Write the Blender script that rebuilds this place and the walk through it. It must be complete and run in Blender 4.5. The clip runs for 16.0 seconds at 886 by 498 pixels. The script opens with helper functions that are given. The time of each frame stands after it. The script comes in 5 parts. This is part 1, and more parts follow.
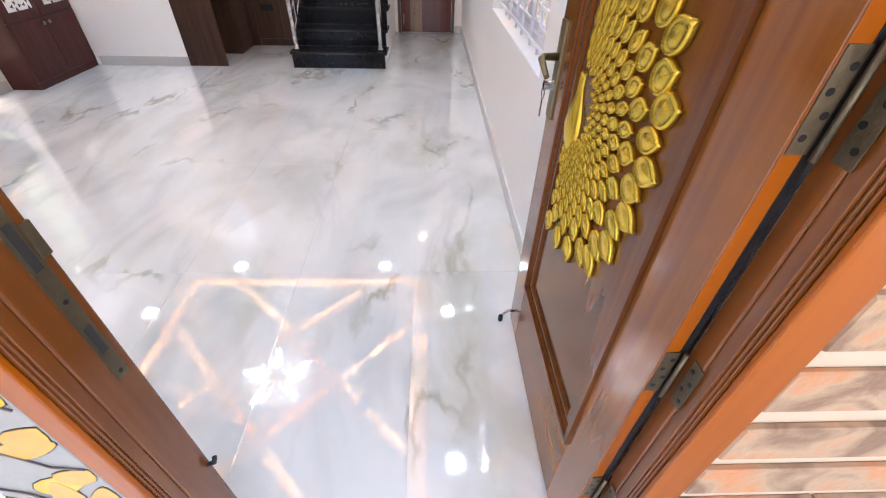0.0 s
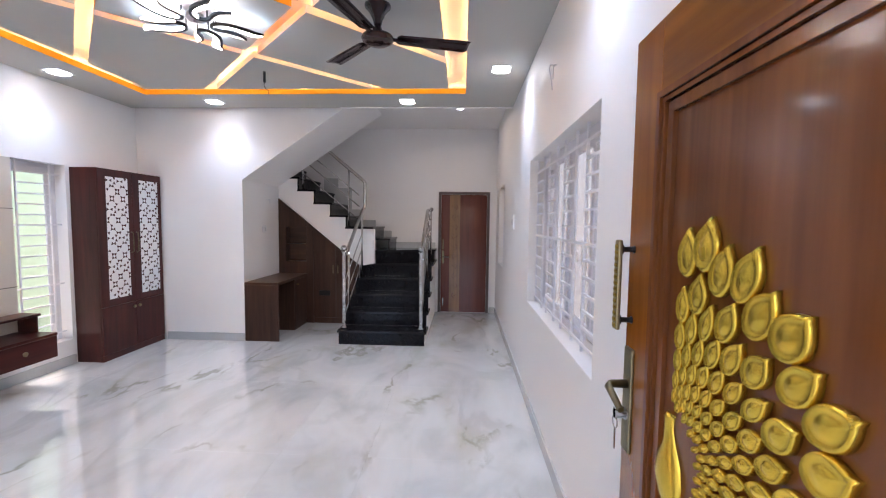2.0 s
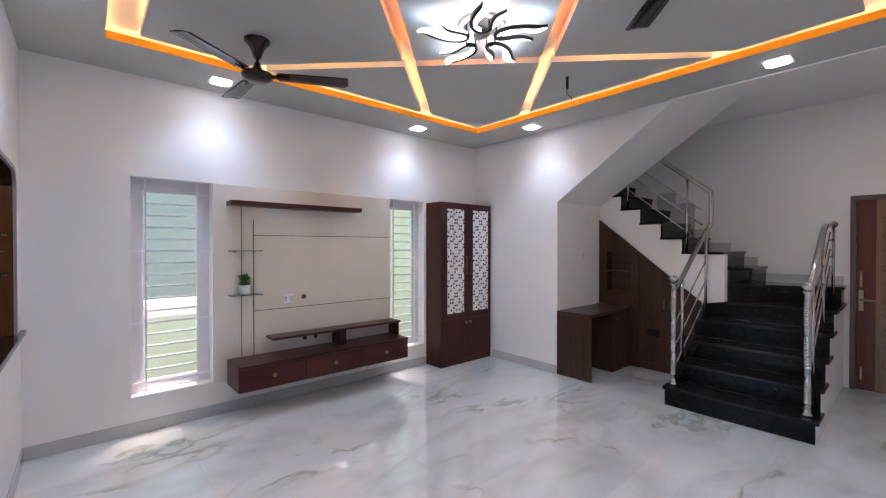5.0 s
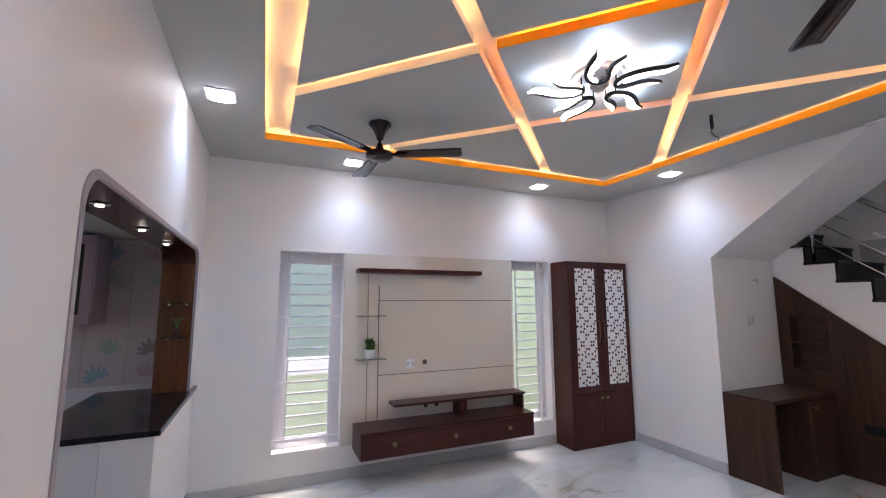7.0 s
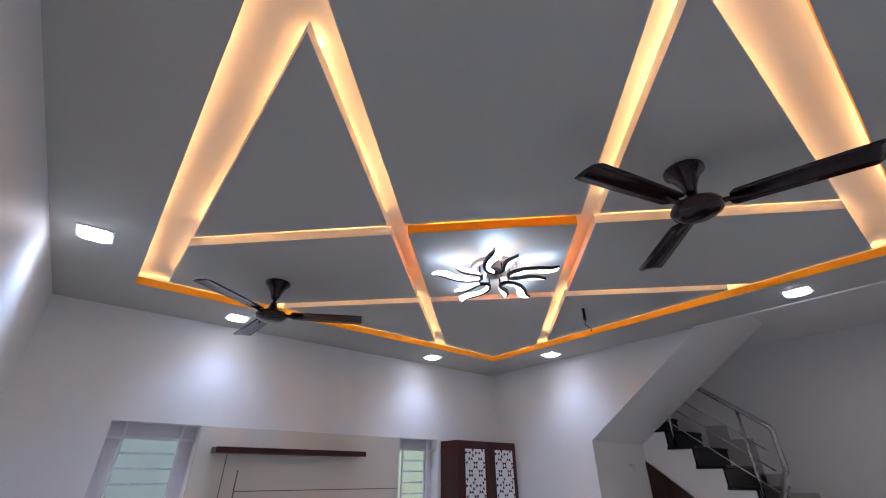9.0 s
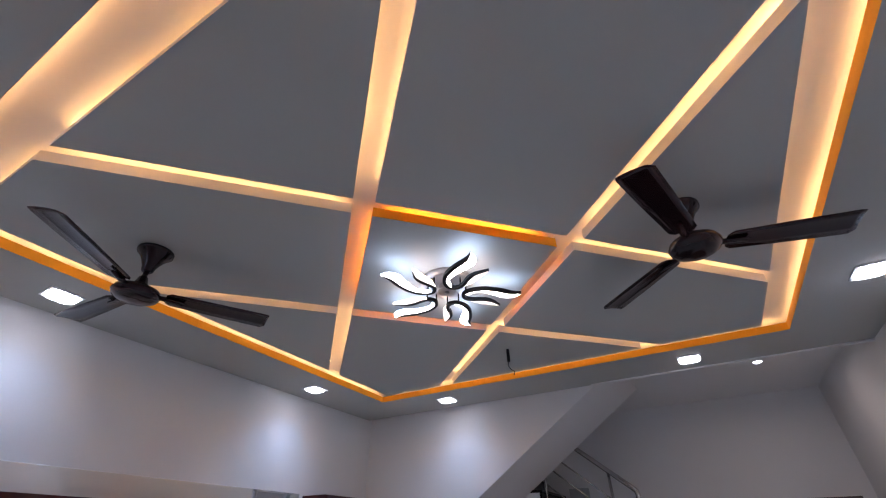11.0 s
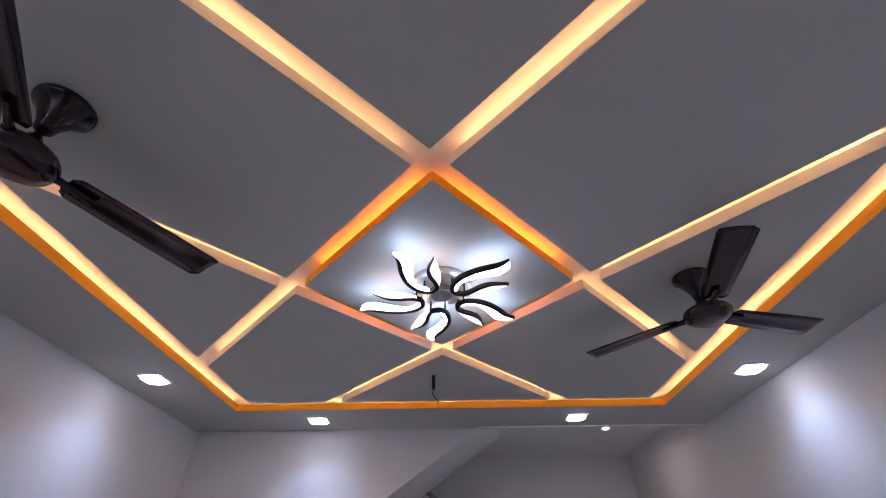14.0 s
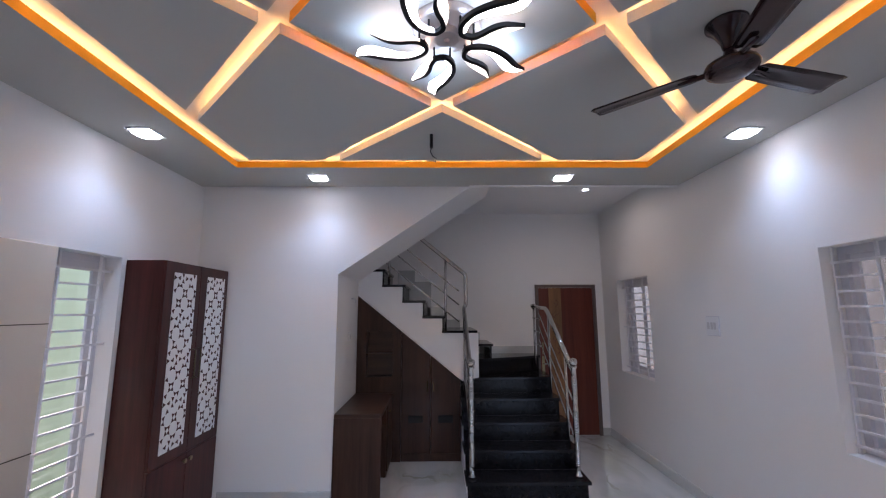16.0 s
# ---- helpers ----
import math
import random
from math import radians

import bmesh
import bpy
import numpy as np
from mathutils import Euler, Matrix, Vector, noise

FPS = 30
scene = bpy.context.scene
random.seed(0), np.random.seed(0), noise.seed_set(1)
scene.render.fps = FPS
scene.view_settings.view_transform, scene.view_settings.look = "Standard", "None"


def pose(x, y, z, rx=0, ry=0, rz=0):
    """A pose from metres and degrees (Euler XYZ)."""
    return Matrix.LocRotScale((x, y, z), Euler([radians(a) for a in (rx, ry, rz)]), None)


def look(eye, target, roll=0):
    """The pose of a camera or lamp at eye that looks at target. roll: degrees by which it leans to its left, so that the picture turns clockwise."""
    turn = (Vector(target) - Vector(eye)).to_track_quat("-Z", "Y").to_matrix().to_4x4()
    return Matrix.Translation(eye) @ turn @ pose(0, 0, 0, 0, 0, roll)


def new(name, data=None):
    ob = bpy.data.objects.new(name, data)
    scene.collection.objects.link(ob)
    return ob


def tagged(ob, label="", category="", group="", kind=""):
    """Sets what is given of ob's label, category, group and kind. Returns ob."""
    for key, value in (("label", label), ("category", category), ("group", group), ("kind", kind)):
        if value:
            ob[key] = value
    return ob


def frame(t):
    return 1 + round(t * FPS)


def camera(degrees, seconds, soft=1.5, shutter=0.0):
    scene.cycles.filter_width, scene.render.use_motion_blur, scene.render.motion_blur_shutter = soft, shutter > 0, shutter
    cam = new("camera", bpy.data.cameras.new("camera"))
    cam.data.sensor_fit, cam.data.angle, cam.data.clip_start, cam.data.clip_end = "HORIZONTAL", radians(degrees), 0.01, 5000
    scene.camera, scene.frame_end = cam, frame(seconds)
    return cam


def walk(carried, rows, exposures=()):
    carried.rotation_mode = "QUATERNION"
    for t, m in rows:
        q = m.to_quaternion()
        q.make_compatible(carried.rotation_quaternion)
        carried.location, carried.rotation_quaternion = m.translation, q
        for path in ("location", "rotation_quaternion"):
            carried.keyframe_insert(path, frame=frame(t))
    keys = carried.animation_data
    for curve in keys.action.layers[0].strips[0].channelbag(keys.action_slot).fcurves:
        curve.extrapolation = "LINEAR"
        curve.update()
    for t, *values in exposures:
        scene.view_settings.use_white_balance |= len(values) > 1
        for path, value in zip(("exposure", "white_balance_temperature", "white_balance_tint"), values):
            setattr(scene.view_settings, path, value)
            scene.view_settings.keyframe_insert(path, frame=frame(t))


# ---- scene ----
cam = camera(94.4, 16.0, soft=1.15)
PATH = [
    (0, (0.339, 0.35, 1.48), (0.406, 1.898, 0.215), 1.4),
    (0.5, (0.34, 0.327, 1.545), (0.403, 2.051, 0.533), 1.2),
    (1, (0.316, 0.334, 1.598), (0.368, 2.212, 0.912), 1.2),
    (1.5, (0.285, 0.421, 1.614), (0.289, 2.388, 1.249), 0.8),
    (2, (0.276, 0.538, 1.586), (0.183, 2.531, 1.453), 0.7),
    (2.5, (0.28, 0.631, 1.578), (0.005, 2.612, 1.57), 0.7),
    (3, (0.252, 0.742, 1.567), (-0.242, 2.68, 1.596), 0.6),
    (3.5, (0.21, 0.945, 1.571), (-0.545, 2.797, 1.592), 0.4),
    (4, (0.226, 1.122, 1.581), (-0.804, 2.837, 1.584), 0.4),
    (4.5, (0.272, 1.257, 1.582), (-1.013, 2.79, 1.568), 0.2),
    (5, (0.302, 1.357, 1.562), (-1.203, 2.674, 1.545), -0.0),
    (5.2, (0.299, 1.404, 1.566), (-1.285, 2.626, 1.544), -0.1),
    (6.2, (0.258, 1.478, 1.613), (-1.519, 2.394, 1.69), -0.2),
    (6.7, (0.225, 1.515, 1.644), (-1.6, 2.337, 1.822), -0.2),
    (7.3, (0.195, 1.54, 1.674), (-1.612, 2.322, 2.028), -0.2),
    (7.5, (0.2, 1.534, 1.694), (-1.579, 2.335, 2.135), -0.3),
    (8, (0.23, 1.522, 1.725), (-1.442, 2.401, 2.383), -0.0),
    (8.5, (0.22, 1.505, 1.746), (-1.295, 2.5, 2.592), -0.2),
    (9, (0.149, 1.48, 1.753), (-1.204, 2.585, 2.727), -0.2),
    (9.2, (0.093, 1.477, 1.759), (-1.2, 2.622, 2.766), -0.1),
    (11.3, (-0.626, 1.493, 1.725), (-1.348, 2.931, 2.913), -0.4),
    (11.5, (-0.685, 1.519, 1.722), (-1.359, 2.972, 2.921), -0.3),
    (12, (-0.871, 1.597, 1.765), (-1.393, 3.096, 2.982), -0.4),
    (12.5, (-1.042, 1.655, 1.768), (-1.423, 3.17, 3.017), -0.1),
    (13, (-1.234, 1.678, 1.79), (-1.463, 3.204, 3.062), -0.3),
    (13.5, (-1.365, 1.661, 1.797), (-1.487, 3.189, 3.081), -0.2),
    (14, (-1.465, 1.582, 1.793), (-1.499, 3.119, 3.073), -0.4),
    (14.5, (-1.53, 1.549, 1.803), (-1.522, 3.136, 3.021), -0.4),
    (15, (-1.545, 1.572, 1.809), (-1.519, 3.276, 2.856), -0.5),
    (15.5, (-1.554, 1.599, 1.789), (-1.525, 3.459, 2.525), -0.4),
    (16, (-1.551, 1.637, 1.733), (-1.529, 3.615, 2.029), -0.2),
]
EXPOSURES = [
    (0.0, 3.18, 7350, 23),
    (1.0, 3.25, 7150, 23),
    (2.0, 2.92, 6900, 23),
    (3.0, 2.65, 6800, 23),
    (5.0, 2.44, 6850, 23),
    (7.5, 2.28, 6750, 24),
    (9.2, 1.83, 6450, 23),
    (11.3, 1.6, 6450, 27),
    (12.5, 1.60, 6450, 31),
    (14.5, 1.60, 6450, 31),
    (16.0, 2.02, 6500, 25),
]
walk(cam, [(t, look(eye, target, roll)) for t, eye, target, roll in PATH], EXPOSURES)

# ---------------------------------------------------------------- world and exposure
WORLD = bpy.data.worlds.new("sky")
scene.world = WORLD
WORLD.use_nodes = True
_nt = WORLD.node_tree
_sky = _nt.nodes.new("ShaderNodeTexSky")
_sky.sky_type = "NISHITA"
_sky.sun_disc = False
_sky.sun_elevation = radians(73)
_sky.sun_rotation = radians(-51)
_nt.nodes["Background"].inputs["Strength"].default_value = 0.15
_nt.links.new(_sky.outputs["Color"], _nt.nodes["Background"].inputs["Color"])

_sun = bpy.data.lights.new("sun", "SUN")
_sun.energy, _sun.angle, _sun.color = 2.0, radians(12), (1.0, 0.96, 0.9)
new("sun", _sun).matrix_world = look((-3.2, 2.6, 14), (0, 0, 0))

# ---------------------------------------------------------------- room numbers
XL, XR, YN, YF, YB = -3.92, 0.86, 1.01, 5.69, 7.67   # left, right, near, far, back walls
ZC, ZS, ZT = 2.97, 3.05, 3.17                        # false ceiling, lit recess, stair-hall ceiling


# ---------------------------------------------------------------- mesh helpers
def box(bm, x0, x1, y0, y1, z0, z1, mi=0):
    """An axis-aligned block."""
    vs = [bm.verts.new(p) for p in ((x0, y0, z0), (x1, y0, z0), (x1, y1, z0), (x0, y1, z0), (x0, y0, z1), (x1, y0, z1), (x1, y1, z1), (x0, y1, z1))]
    fs = []
    for f in ((3, 2, 1, 0), (4, 5, 6, 7), (0, 1, 5, 4), (1, 2, 6, 5), (2, 3, 7, 6), (3, 0, 4, 7)):
        face = bm.faces.new([vs[i] for i in f])
        face.material_index = mi
        fs.append(face)
    return vs, fs


def soft_box(x0, x1, y0, y1, z0, z1, r=0.004, seg=2):
    """A block with rounded edges, as its own bmesh."""
    bm = bmesh.new()
    box(bm, x0, x1, y0, y1, z0, z1)
    bmesh.ops.bevel(bm, geom=bm.edges[:], offset=r, segments=seg, profile=0.5, affect="EDGES")
    return bm


def prism(bm, pts, axis, a, b, mi=0):
    """A flat outline of (u, v) points, pushed from a to b along axis ('x': u=y v=z, 'y': u=x v=z, 'z': u=x v=y)."""
    def at(u, v, w):
        return {"x": (w, u, v), "y": (u, w, v), "z": (u, v, w)}[axis]
    lo = [bm.verts.new(at(u, v, a)) for u, v in pts]
    hi = [bm.verts.new(at(u, v, b)) for u, v in pts]
    made = [bm.faces.new(lo[::-1]), bm.faces.new(hi)]
    n = len(pts)
    for i in range(n):
        made.append(bm.faces.new((lo[i], lo[(i + 1) % n], hi[(i + 1) % n], hi[i])))
    for f in made:
        f.material_index = mi
    return made


def tube(bm, pts, r, n=12, caps=True):
    """A round bar along a line of points."""
    pts = [Vector(p) for p in pts]
    rings = []
    up = None
    for i, p in enumerate(pts):
        d = (pts[min(i + 1, len(pts) - 1)] - pts[max(i - 1, 0)]).normalized()
        if up is None:
            up = d.orthogonal().normalized()
        up = (up - up.dot(d) * d).normalized()
        side = d.cross(up)
        rad = r[i] if isinstance(r, (list, tuple)) else r
        rings.append([bm.verts.new(p + rad * (math.cos(2 * math.pi * k / n) * up + math.sin(2 * math.pi * k / n) * side)) for k in range(n)])
    for a, b in zip(rings, rings[1:]):
        for k in range(n):
            bm.faces.new((a[k], a[(k + 1) % n], b[(k + 1) % n], b[k])).smooth = True
    if caps:
        bm.faces.new(rings[0][::-1])
        bm.faces.new(rings[-1])


def lathe(bm, prof, cx, cy, n=24, axis="z", origin=None):
    """A turned body: prof is (radius, height) from bottom to top; axis x or y lays it over."""
    rings = []
    for r, h in prof:
        ring = []
        for k in range(n):
            a = 2 * math.pi * k / n
            u, v = max(r, 1e-4) * math.cos(a), max(r, 1e-4) * math.sin(a)
            if axis == "z":
                p = (cx + u, cy + v, h)
            elif axis == "x":
                p = (origin[0] + h, origin[1] + u, origin[2] + v)
            else:
                p = (origin[0] + u, origin[1] + h, origin[2] + v)
            ring.append(bm.verts.new(p))
        rings.append(ring)
    for a, b in zip(rings, rings[1:]):
        for k in range(n):
            bm.faces.new((a[k], a[(k + 1) % n], b[(k + 1) % n], b[k])).smooth = True
    bm.faces.new(rings[0][::-1])
    bm.faces.new(rings[-1])


def mesh(name, bm, mats):
    bmesh.ops.recalc_face_normals(bm, faces=bm.faces[:])
    me = bpy.data.meshes.new(name)
    bm.to_mesh(me)
    bm.free()
    for m in mats if isinstance(mats, (list, tuple)) else [mats]:
        me.materials.append(m)
    return me


def thing(name, bm, mats, label="", category="", group="", kind=""):
    return tagged(new(name, mesh(name, bm, mats)), label, category, group, kind)


def base(name, x, y, z, label, category, group="", kind=""):
    """An Empty at a thing's foot, to carry its parts."""
    ob = new(name)
    ob.empty_display_size = 0.05
    ob.matrix_world = pose(x, y, z)
    return tagged(ob, label, category, group, kind)


def part(name, bm, mats, parent, label=""):
    """One mesh under a thing or a part; coordinates are the world's."""
    ob = new(name, mesh(name, bm, mats))
    ob.parent = parent
    top = parent
    off = Vector((0, 0, 0))
    while top:
        off += top.location
        top = top.parent
    ob.data.transform(Matrix.Translation(-off))
    return tagged(ob, label)


def structure(name, bm, mats, label, category):
    return thing(name, bm, mats, label, category, "", "structure")


# ---------------------------------------------------------------- materials
def mat(name, col, rough=0.5, metal=0.0, var=0.05, scale=3.0, fine=40.0, bump=0.05, coat=0.0, spec=0.5):
    """Painted, plastic or metal surface with soft blotches, fine grain and a slight relief."""
    m = bpy.data.materials.new(name)
    m.use_nodes = True
    nt = m.node_tree
    b = nt.nodes["Principled BSDF"]
    tc = nt.nodes.new("ShaderNodeTexCoord")
    n1, n2 = nt.nodes.new("ShaderNodeTexNoise"), nt.nodes.new("ShaderNodeTexNoise")
    n1.inputs["Scale"].default_value, n1.inputs["Detail"].default_value = scale, 4
    n2.inputs["Scale"].default_value, n2.inputs["Detail"].default_value = fine, 3
    for n in (n1, n2):
        nt.links.new(tc.outputs["Object"], n.inputs["Vector"])
    add = nt.nodes.new("ShaderNodeMath")
    add.operation = "MULTIPLY_ADD"
    add.inputs[1].default_value = 0.35
    nt.links.new(n2.outputs["Fac"], add.inputs[0])
    nt.links.new(n1.outputs["Fac"], add.inputs[2])
    ramp = nt.nodes.new("ShaderNodeValToRGB")
    ramp.color_ramp.elements[0].position, ramp.color_ramp.elements[1].position = 0.35, 1.0
    ramp.color_ramp.elements[0].color = (*[c * (1 - var) for c in col], 1)
    ramp.color_ramp.elements[1].color = (*[min(1, c * (1 + var)) for c in col], 1)
    nt.links.new(add.outputs[0], ramp.inputs["Fac"])
    nt.links.new(ramp.outputs["Color"], b.inputs["Base Color"])
    rr = nt.nodes.new("ShaderNodeMapRange")
    rr.inputs["To Min"].default_value, rr.inputs["To Max"].default_value = rough * 0.85, min(1, rough * 1.15)
    nt.links.new(n1.outputs["Fac"], rr.inputs["Value"])
    nt.links.new(rr.outputs["Result"], b.inputs["Roughness"])
    b.inputs["Metallic"].default_value = metal
    b.inputs["Coat Weight"].default_value = coat
    b.inputs["Coat Roughness"].default_value = 0.08
    b.inputs["Specular IOR Level"].default_value = spec
    if bump:
        bp = nt.nodes.new("ShaderNodeBump")
        bp.inputs["Strength"].default_value, bp.inputs["Distance"].default_value = bump, 0.01
        nt.links.new(n2.outputs["Fac"], bp.inputs["Height"])
        nt.links.new(bp.outputs["Normal"], b.inputs["Normal"])
    return m


def wood(name, dark, light, rough=0.3, coat=0.4, along="z", scale=1.0):
    """Veneer or polished timber with grain along one axis."""
    m = bpy.data.materials.new(name)
    m.use_nodes = True
    nt = m.node_tree
    b = nt.nodes["Principled BSDF"]
    tc, mp = nt.nodes.new("ShaderNodeTexCoord"), nt.nodes.new("ShaderNodeMapping")
    mp.inputs["Scale"].default_value = {"x": (0.06, 1, 1), "y": (1, 0.06, 1), "z": (1, 1, 0.06)}[along]
    nt.links.new(tc.outputs["Object"], mp.inputs["Vector"])
    n1, n2 = nt.nodes.new("ShaderNodeTexNoise"), nt.nodes.new("ShaderNodeTexNoise")
    n1.inputs["Scale"].default_value, n1.inputs["Detail"].default_value, n1.inputs["Distortion"].default_value = 9 * scale, 5, 1.2
    n2.inputs["Scale"].default_value, n2.inputs["Detail"].default_value = 70 * scale, 6
    for n in (n1, n2):
        nt.links.new(mp.outputs["Vector"], n.inputs["Vector"])
    mix = nt.nodes.new("ShaderNodeMath")
    mix.operation = "MULTIPLY_ADD"
    mix.inputs[1].default_value = 0.45
    nt.links.new(n2.outputs["Fac"], mix.inputs[0])
    nt.links.new(n1.outputs["Fac"], mix.inputs[2])
    ramp = nt.nodes.new("ShaderNodeValToRGB")
    ramp.color_ramp.elements[0].position, ramp.color_ramp.elements[1].position = 0.5, 1.0
    ramp.color_ramp.elements[0].color, ramp.color_ramp.elements[1].color = (*dark, 1), (*light, 1)
    nt.links.new(mix.outputs[0], ramp.inputs["Fac"])
    nt.links.new(ramp.outputs["Color"], b.inputs["Base Color"])
    b.inputs["Roughness"].default_value = rough
    b.inputs["Coat Weight"].default_value = coat
    b.inputs["Coat Roughness"].default_value = 0.1
    bp = nt.nodes.new("ShaderNodeBump")
    bp.inputs["Strength"].default_value, bp.inputs["Distance"].default_value = 0.06, 0.004
    nt.links.new(n2.outputs["Fac"], bp.inputs["Height"])
    nt.links.new(bp.outputs["Normal"], b.inputs["Normal"])
    return m


def marble(name):
    """Polished off-white onyx-look vitrified tile, its veins shifted from tile to tile."""
    m = bpy.data.materials.new(name)
    m.use_nodes = True
    nt = m.node_tree
    N, L = nt.nodes.new, nt.links.new
    b = nt.nodes["Principled BSDF"]
    geo, oi = N("ShaderNodeNewGeometry"), N("ShaderNodeObjectInfo")
    sh = N("ShaderNodeVectorMath")
    sh.operation = "MULTIPLY_ADD"
    cmb = N("ShaderNodeCombineXYZ")
    for k in ("X", "Y", "Z"):
        L(oi.outputs["Random"], cmb.inputs[k])
    L(cmb.outputs[0], sh.inputs[0])
    sh.inputs[1].default_value = (0.02, 0.03, 0.05)
    turned = N("ShaderNodeMapping")
    turned.inputs["Rotation"].default_value = (0, 0, radians(38))
    turned.inputs["Scale"].default_value = (1.0, 0.5, 1.0)
    L(geo.outputs["Position"], turned.inputs["Vector"])
    L(turned.outputs["Vector"], sh.inputs[2])
    # soft drifting clouds: white, cool grey and a green-beige tinge
    cloud = N("ShaderNodeTexNoise")
    cloud.inputs["Scale"].default_value, cloud.inputs["Detail"].default_value, cloud.inputs["Distortion"].default_value = 1.3, 6, 1.8
    L(sh.outputs[0], cloud.inputs["Vector"])
    cr = N("ShaderNodeValToRGB")
    cr.color_ramp.elements[0].position, cr.color_ramp.elements[0].color = 0.30, (0.60, 0.62, 0.605, 1)
    cr.color_ramp.elements[1].position, cr.color_ramp.elements[1].color = 0.68, (0.83, 0.84, 0.82, 1)
    mid = cr.color_ramp.elements.new(0.47)
    mid.color = (0.75, 0.765, 0.745, 1)
    L(cloud.outputs["Fac"], cr.inputs["Fac"])
    last = cr.outputs["Color"]

    def crossing(scale, detail, distortion, offset):
        """Distance of a warped noise from its middle value: near zero along crooked lines."""
        mv = N("ShaderNodeVectorMath")
        mv.operation = "ADD"
        mv.inputs[1].default_value = offset
        L(sh.outputs[0], mv.inputs[0])
        n = N("ShaderNodeTexNoise")
        n.inputs["Scale"].default_value, n.inputs["Detail"].default_value, n.inputs["Distortion"].default_value = scale, detail, distortion
        L(mv.outputs[0], n.inputs["Vector"])
        su, ab = N("ShaderNodeMath"), N("ShaderNodeMath")
        su.operation, ab.operation = "SUBTRACT", "ABSOLUTE"
        su.inputs[1].default_value = 0.5
        L(n.outputs["Fac"], su.inputs[0])
        L(su.outputs[0], ab.inputs[0])
        return ab.outputs[0]

    def patches(scale, lo, hi, offset):
        mv, n, r = N("ShaderNodeVectorMath"), N("ShaderNodeTexNoise"), N("ShaderNodeMapRange")
        mv.operation = "ADD"
        mv.inputs[1].default_value = offset
        L(sh.outputs[0], mv.inputs[0])
        n.inputs["Scale"].default_value, n.inputs["Detail"].default_value = scale, 2
        L(mv.outputs[0], n.inputs["Vector"])
        r.inputs["From Min"].default_value, r.inputs["From Max"].default_value = lo, hi
        L(n.outputs["Fac"], r.inputs["Value"])
        return r.outputs["Result"]

    # broad olive haze beside the veins, then hair-thin dark green veins on short stretches
    line = crossing(1.25, 9, 0.25, (0, 0, 0))
    pale = crossing(1.5, 7, 0.8, (7.3, 2.1, 0))
    for dist, width, amount, mask, tint in (
        (pale, 0.060, 0.60, patches(1.6, 0.40, 0.60, (3, 9, 0)), (0.60, 0.615, 0.59, 1)),
        (line, 0.085, 0.60, patches(1.7, 0.49, 0.66, (5, 1, 0)), (0.57, 0.56, 0.44, 1)),
        (line, 0.020, 0.72, patches(2.4, 0.50, 0.62, (1, 4, 0)), (0.36, 0.36, 0.27, 1)),
    ):
        near, both, sc, mx = N("ShaderNodeMapRange"), N("ShaderNodeMath"), N("ShaderNodeMath"), N("ShaderNodeMix")
        near.interpolation_type = "SMOOTHSTEP"
        near.inputs["From Max"].default_value = width
        near.inputs["To Min"].default_value, near.inputs["To Max"].default_value = 1.0, 0.0
        L(dist, near.inputs["Value"])
        both.operation = sc.operation = "MULTIPLY"
        L(near.outputs["Result"], both.inputs[0])
        L(mask, both.inputs[1])
        sc.inputs[1].default_value = amount
        L(both.outputs[0], sc.inputs[0])
        mx.data_type = "RGBA"
        L(sc.outputs[0], mx.inputs["Factor"])
        L(last, mx.inputs["A"])
        mx.inputs["B"].default_value = tint
        last = mx.outputs["Result"]
    L(last, b.inputs["Base Color"])
    b.inputs["Roughness"].default_value = 0.06
    b.inputs["Specular IOR Level"].default_value = 0.5
    b.inputs["Coat Weight"].default_value = 1.0
    b.inputs["Coat Roughness"].default_value = 0.012
    b.inputs["Coat IOR"].default_value = 1.9
    return m


def glow(name, col, power):
    m = bpy.data.materials.new(name)
    m.use_nodes = True
    b = m.node_tree.nodes["Principled BSDF"]
    b.inputs["Base Color"].default_value = (0.8, 0.8, 0.8, 1)
    b.inputs["Emission Color"].default_value = (*col, 1)
    b.inputs["Emission Strength"].default_value = power
    return m


def glass(name, col, rough=0.0, ior=1.45):
    m = bpy.data.materials.new(name)
    m.use_nodes = True
    b = m.node_tree.nodes["Principled BSDF"]
    b.inputs["Base Color"].default_value = (*col, 1)
    b.inputs["Transmission Weight"].default_value = 1.0
    b.inputs["Roughness"].default_value = rough
    b.inputs["IOR"].default_value = ior
    return m


M_WALL = mat("wall_paint", (0.86, 0.84, 0.825), 0.55, var=0.02, scale=1.2, fine=90, bump=0.03)
# Shade is put into this grey; the ceiling paint itself is white.
M_CEIL = mat("ceiling_paint_shaded", (0.53, 0.52, 0.48), 0.7, var=0.02, scale=1.0, fine=80, bump=0.02)
M_RECESS = mat("recess_paint", (0.80, 0.76, 0.70), 0.6, var=0.02, scale=1.5, fine=80, bump=0.02)
M_ORANGE = mat("orange_surface", (0.97, 0.43, 0.008), 0.5, var=0.05, scale=5, fine=70, bump=0.02)
M_FLOOR = marble("marble_tile")
M_GROUT = mat("grout", (0.55, 0.55, 0.53), 0.8)
M_SKIRT = mat("skirting_tile", (0.52, 0.52, 0.51), 0.09, var=0.08, scale=4)
M_GRANITE = mat("black_granite", (0.011, 0.010, 0.012), 0.12, var=0.12, scale=30, fine=220, bump=0.0, spec=0.4)
# Same granite: lit tops put into the tread colour, shaded fronts into the riser.
M_TREAD = mat("black_granite_lit", (0.013, 0.011, 0.012), 0.16, var=0.15, scale=30, fine=220, bump=0.0, spec=0.28)
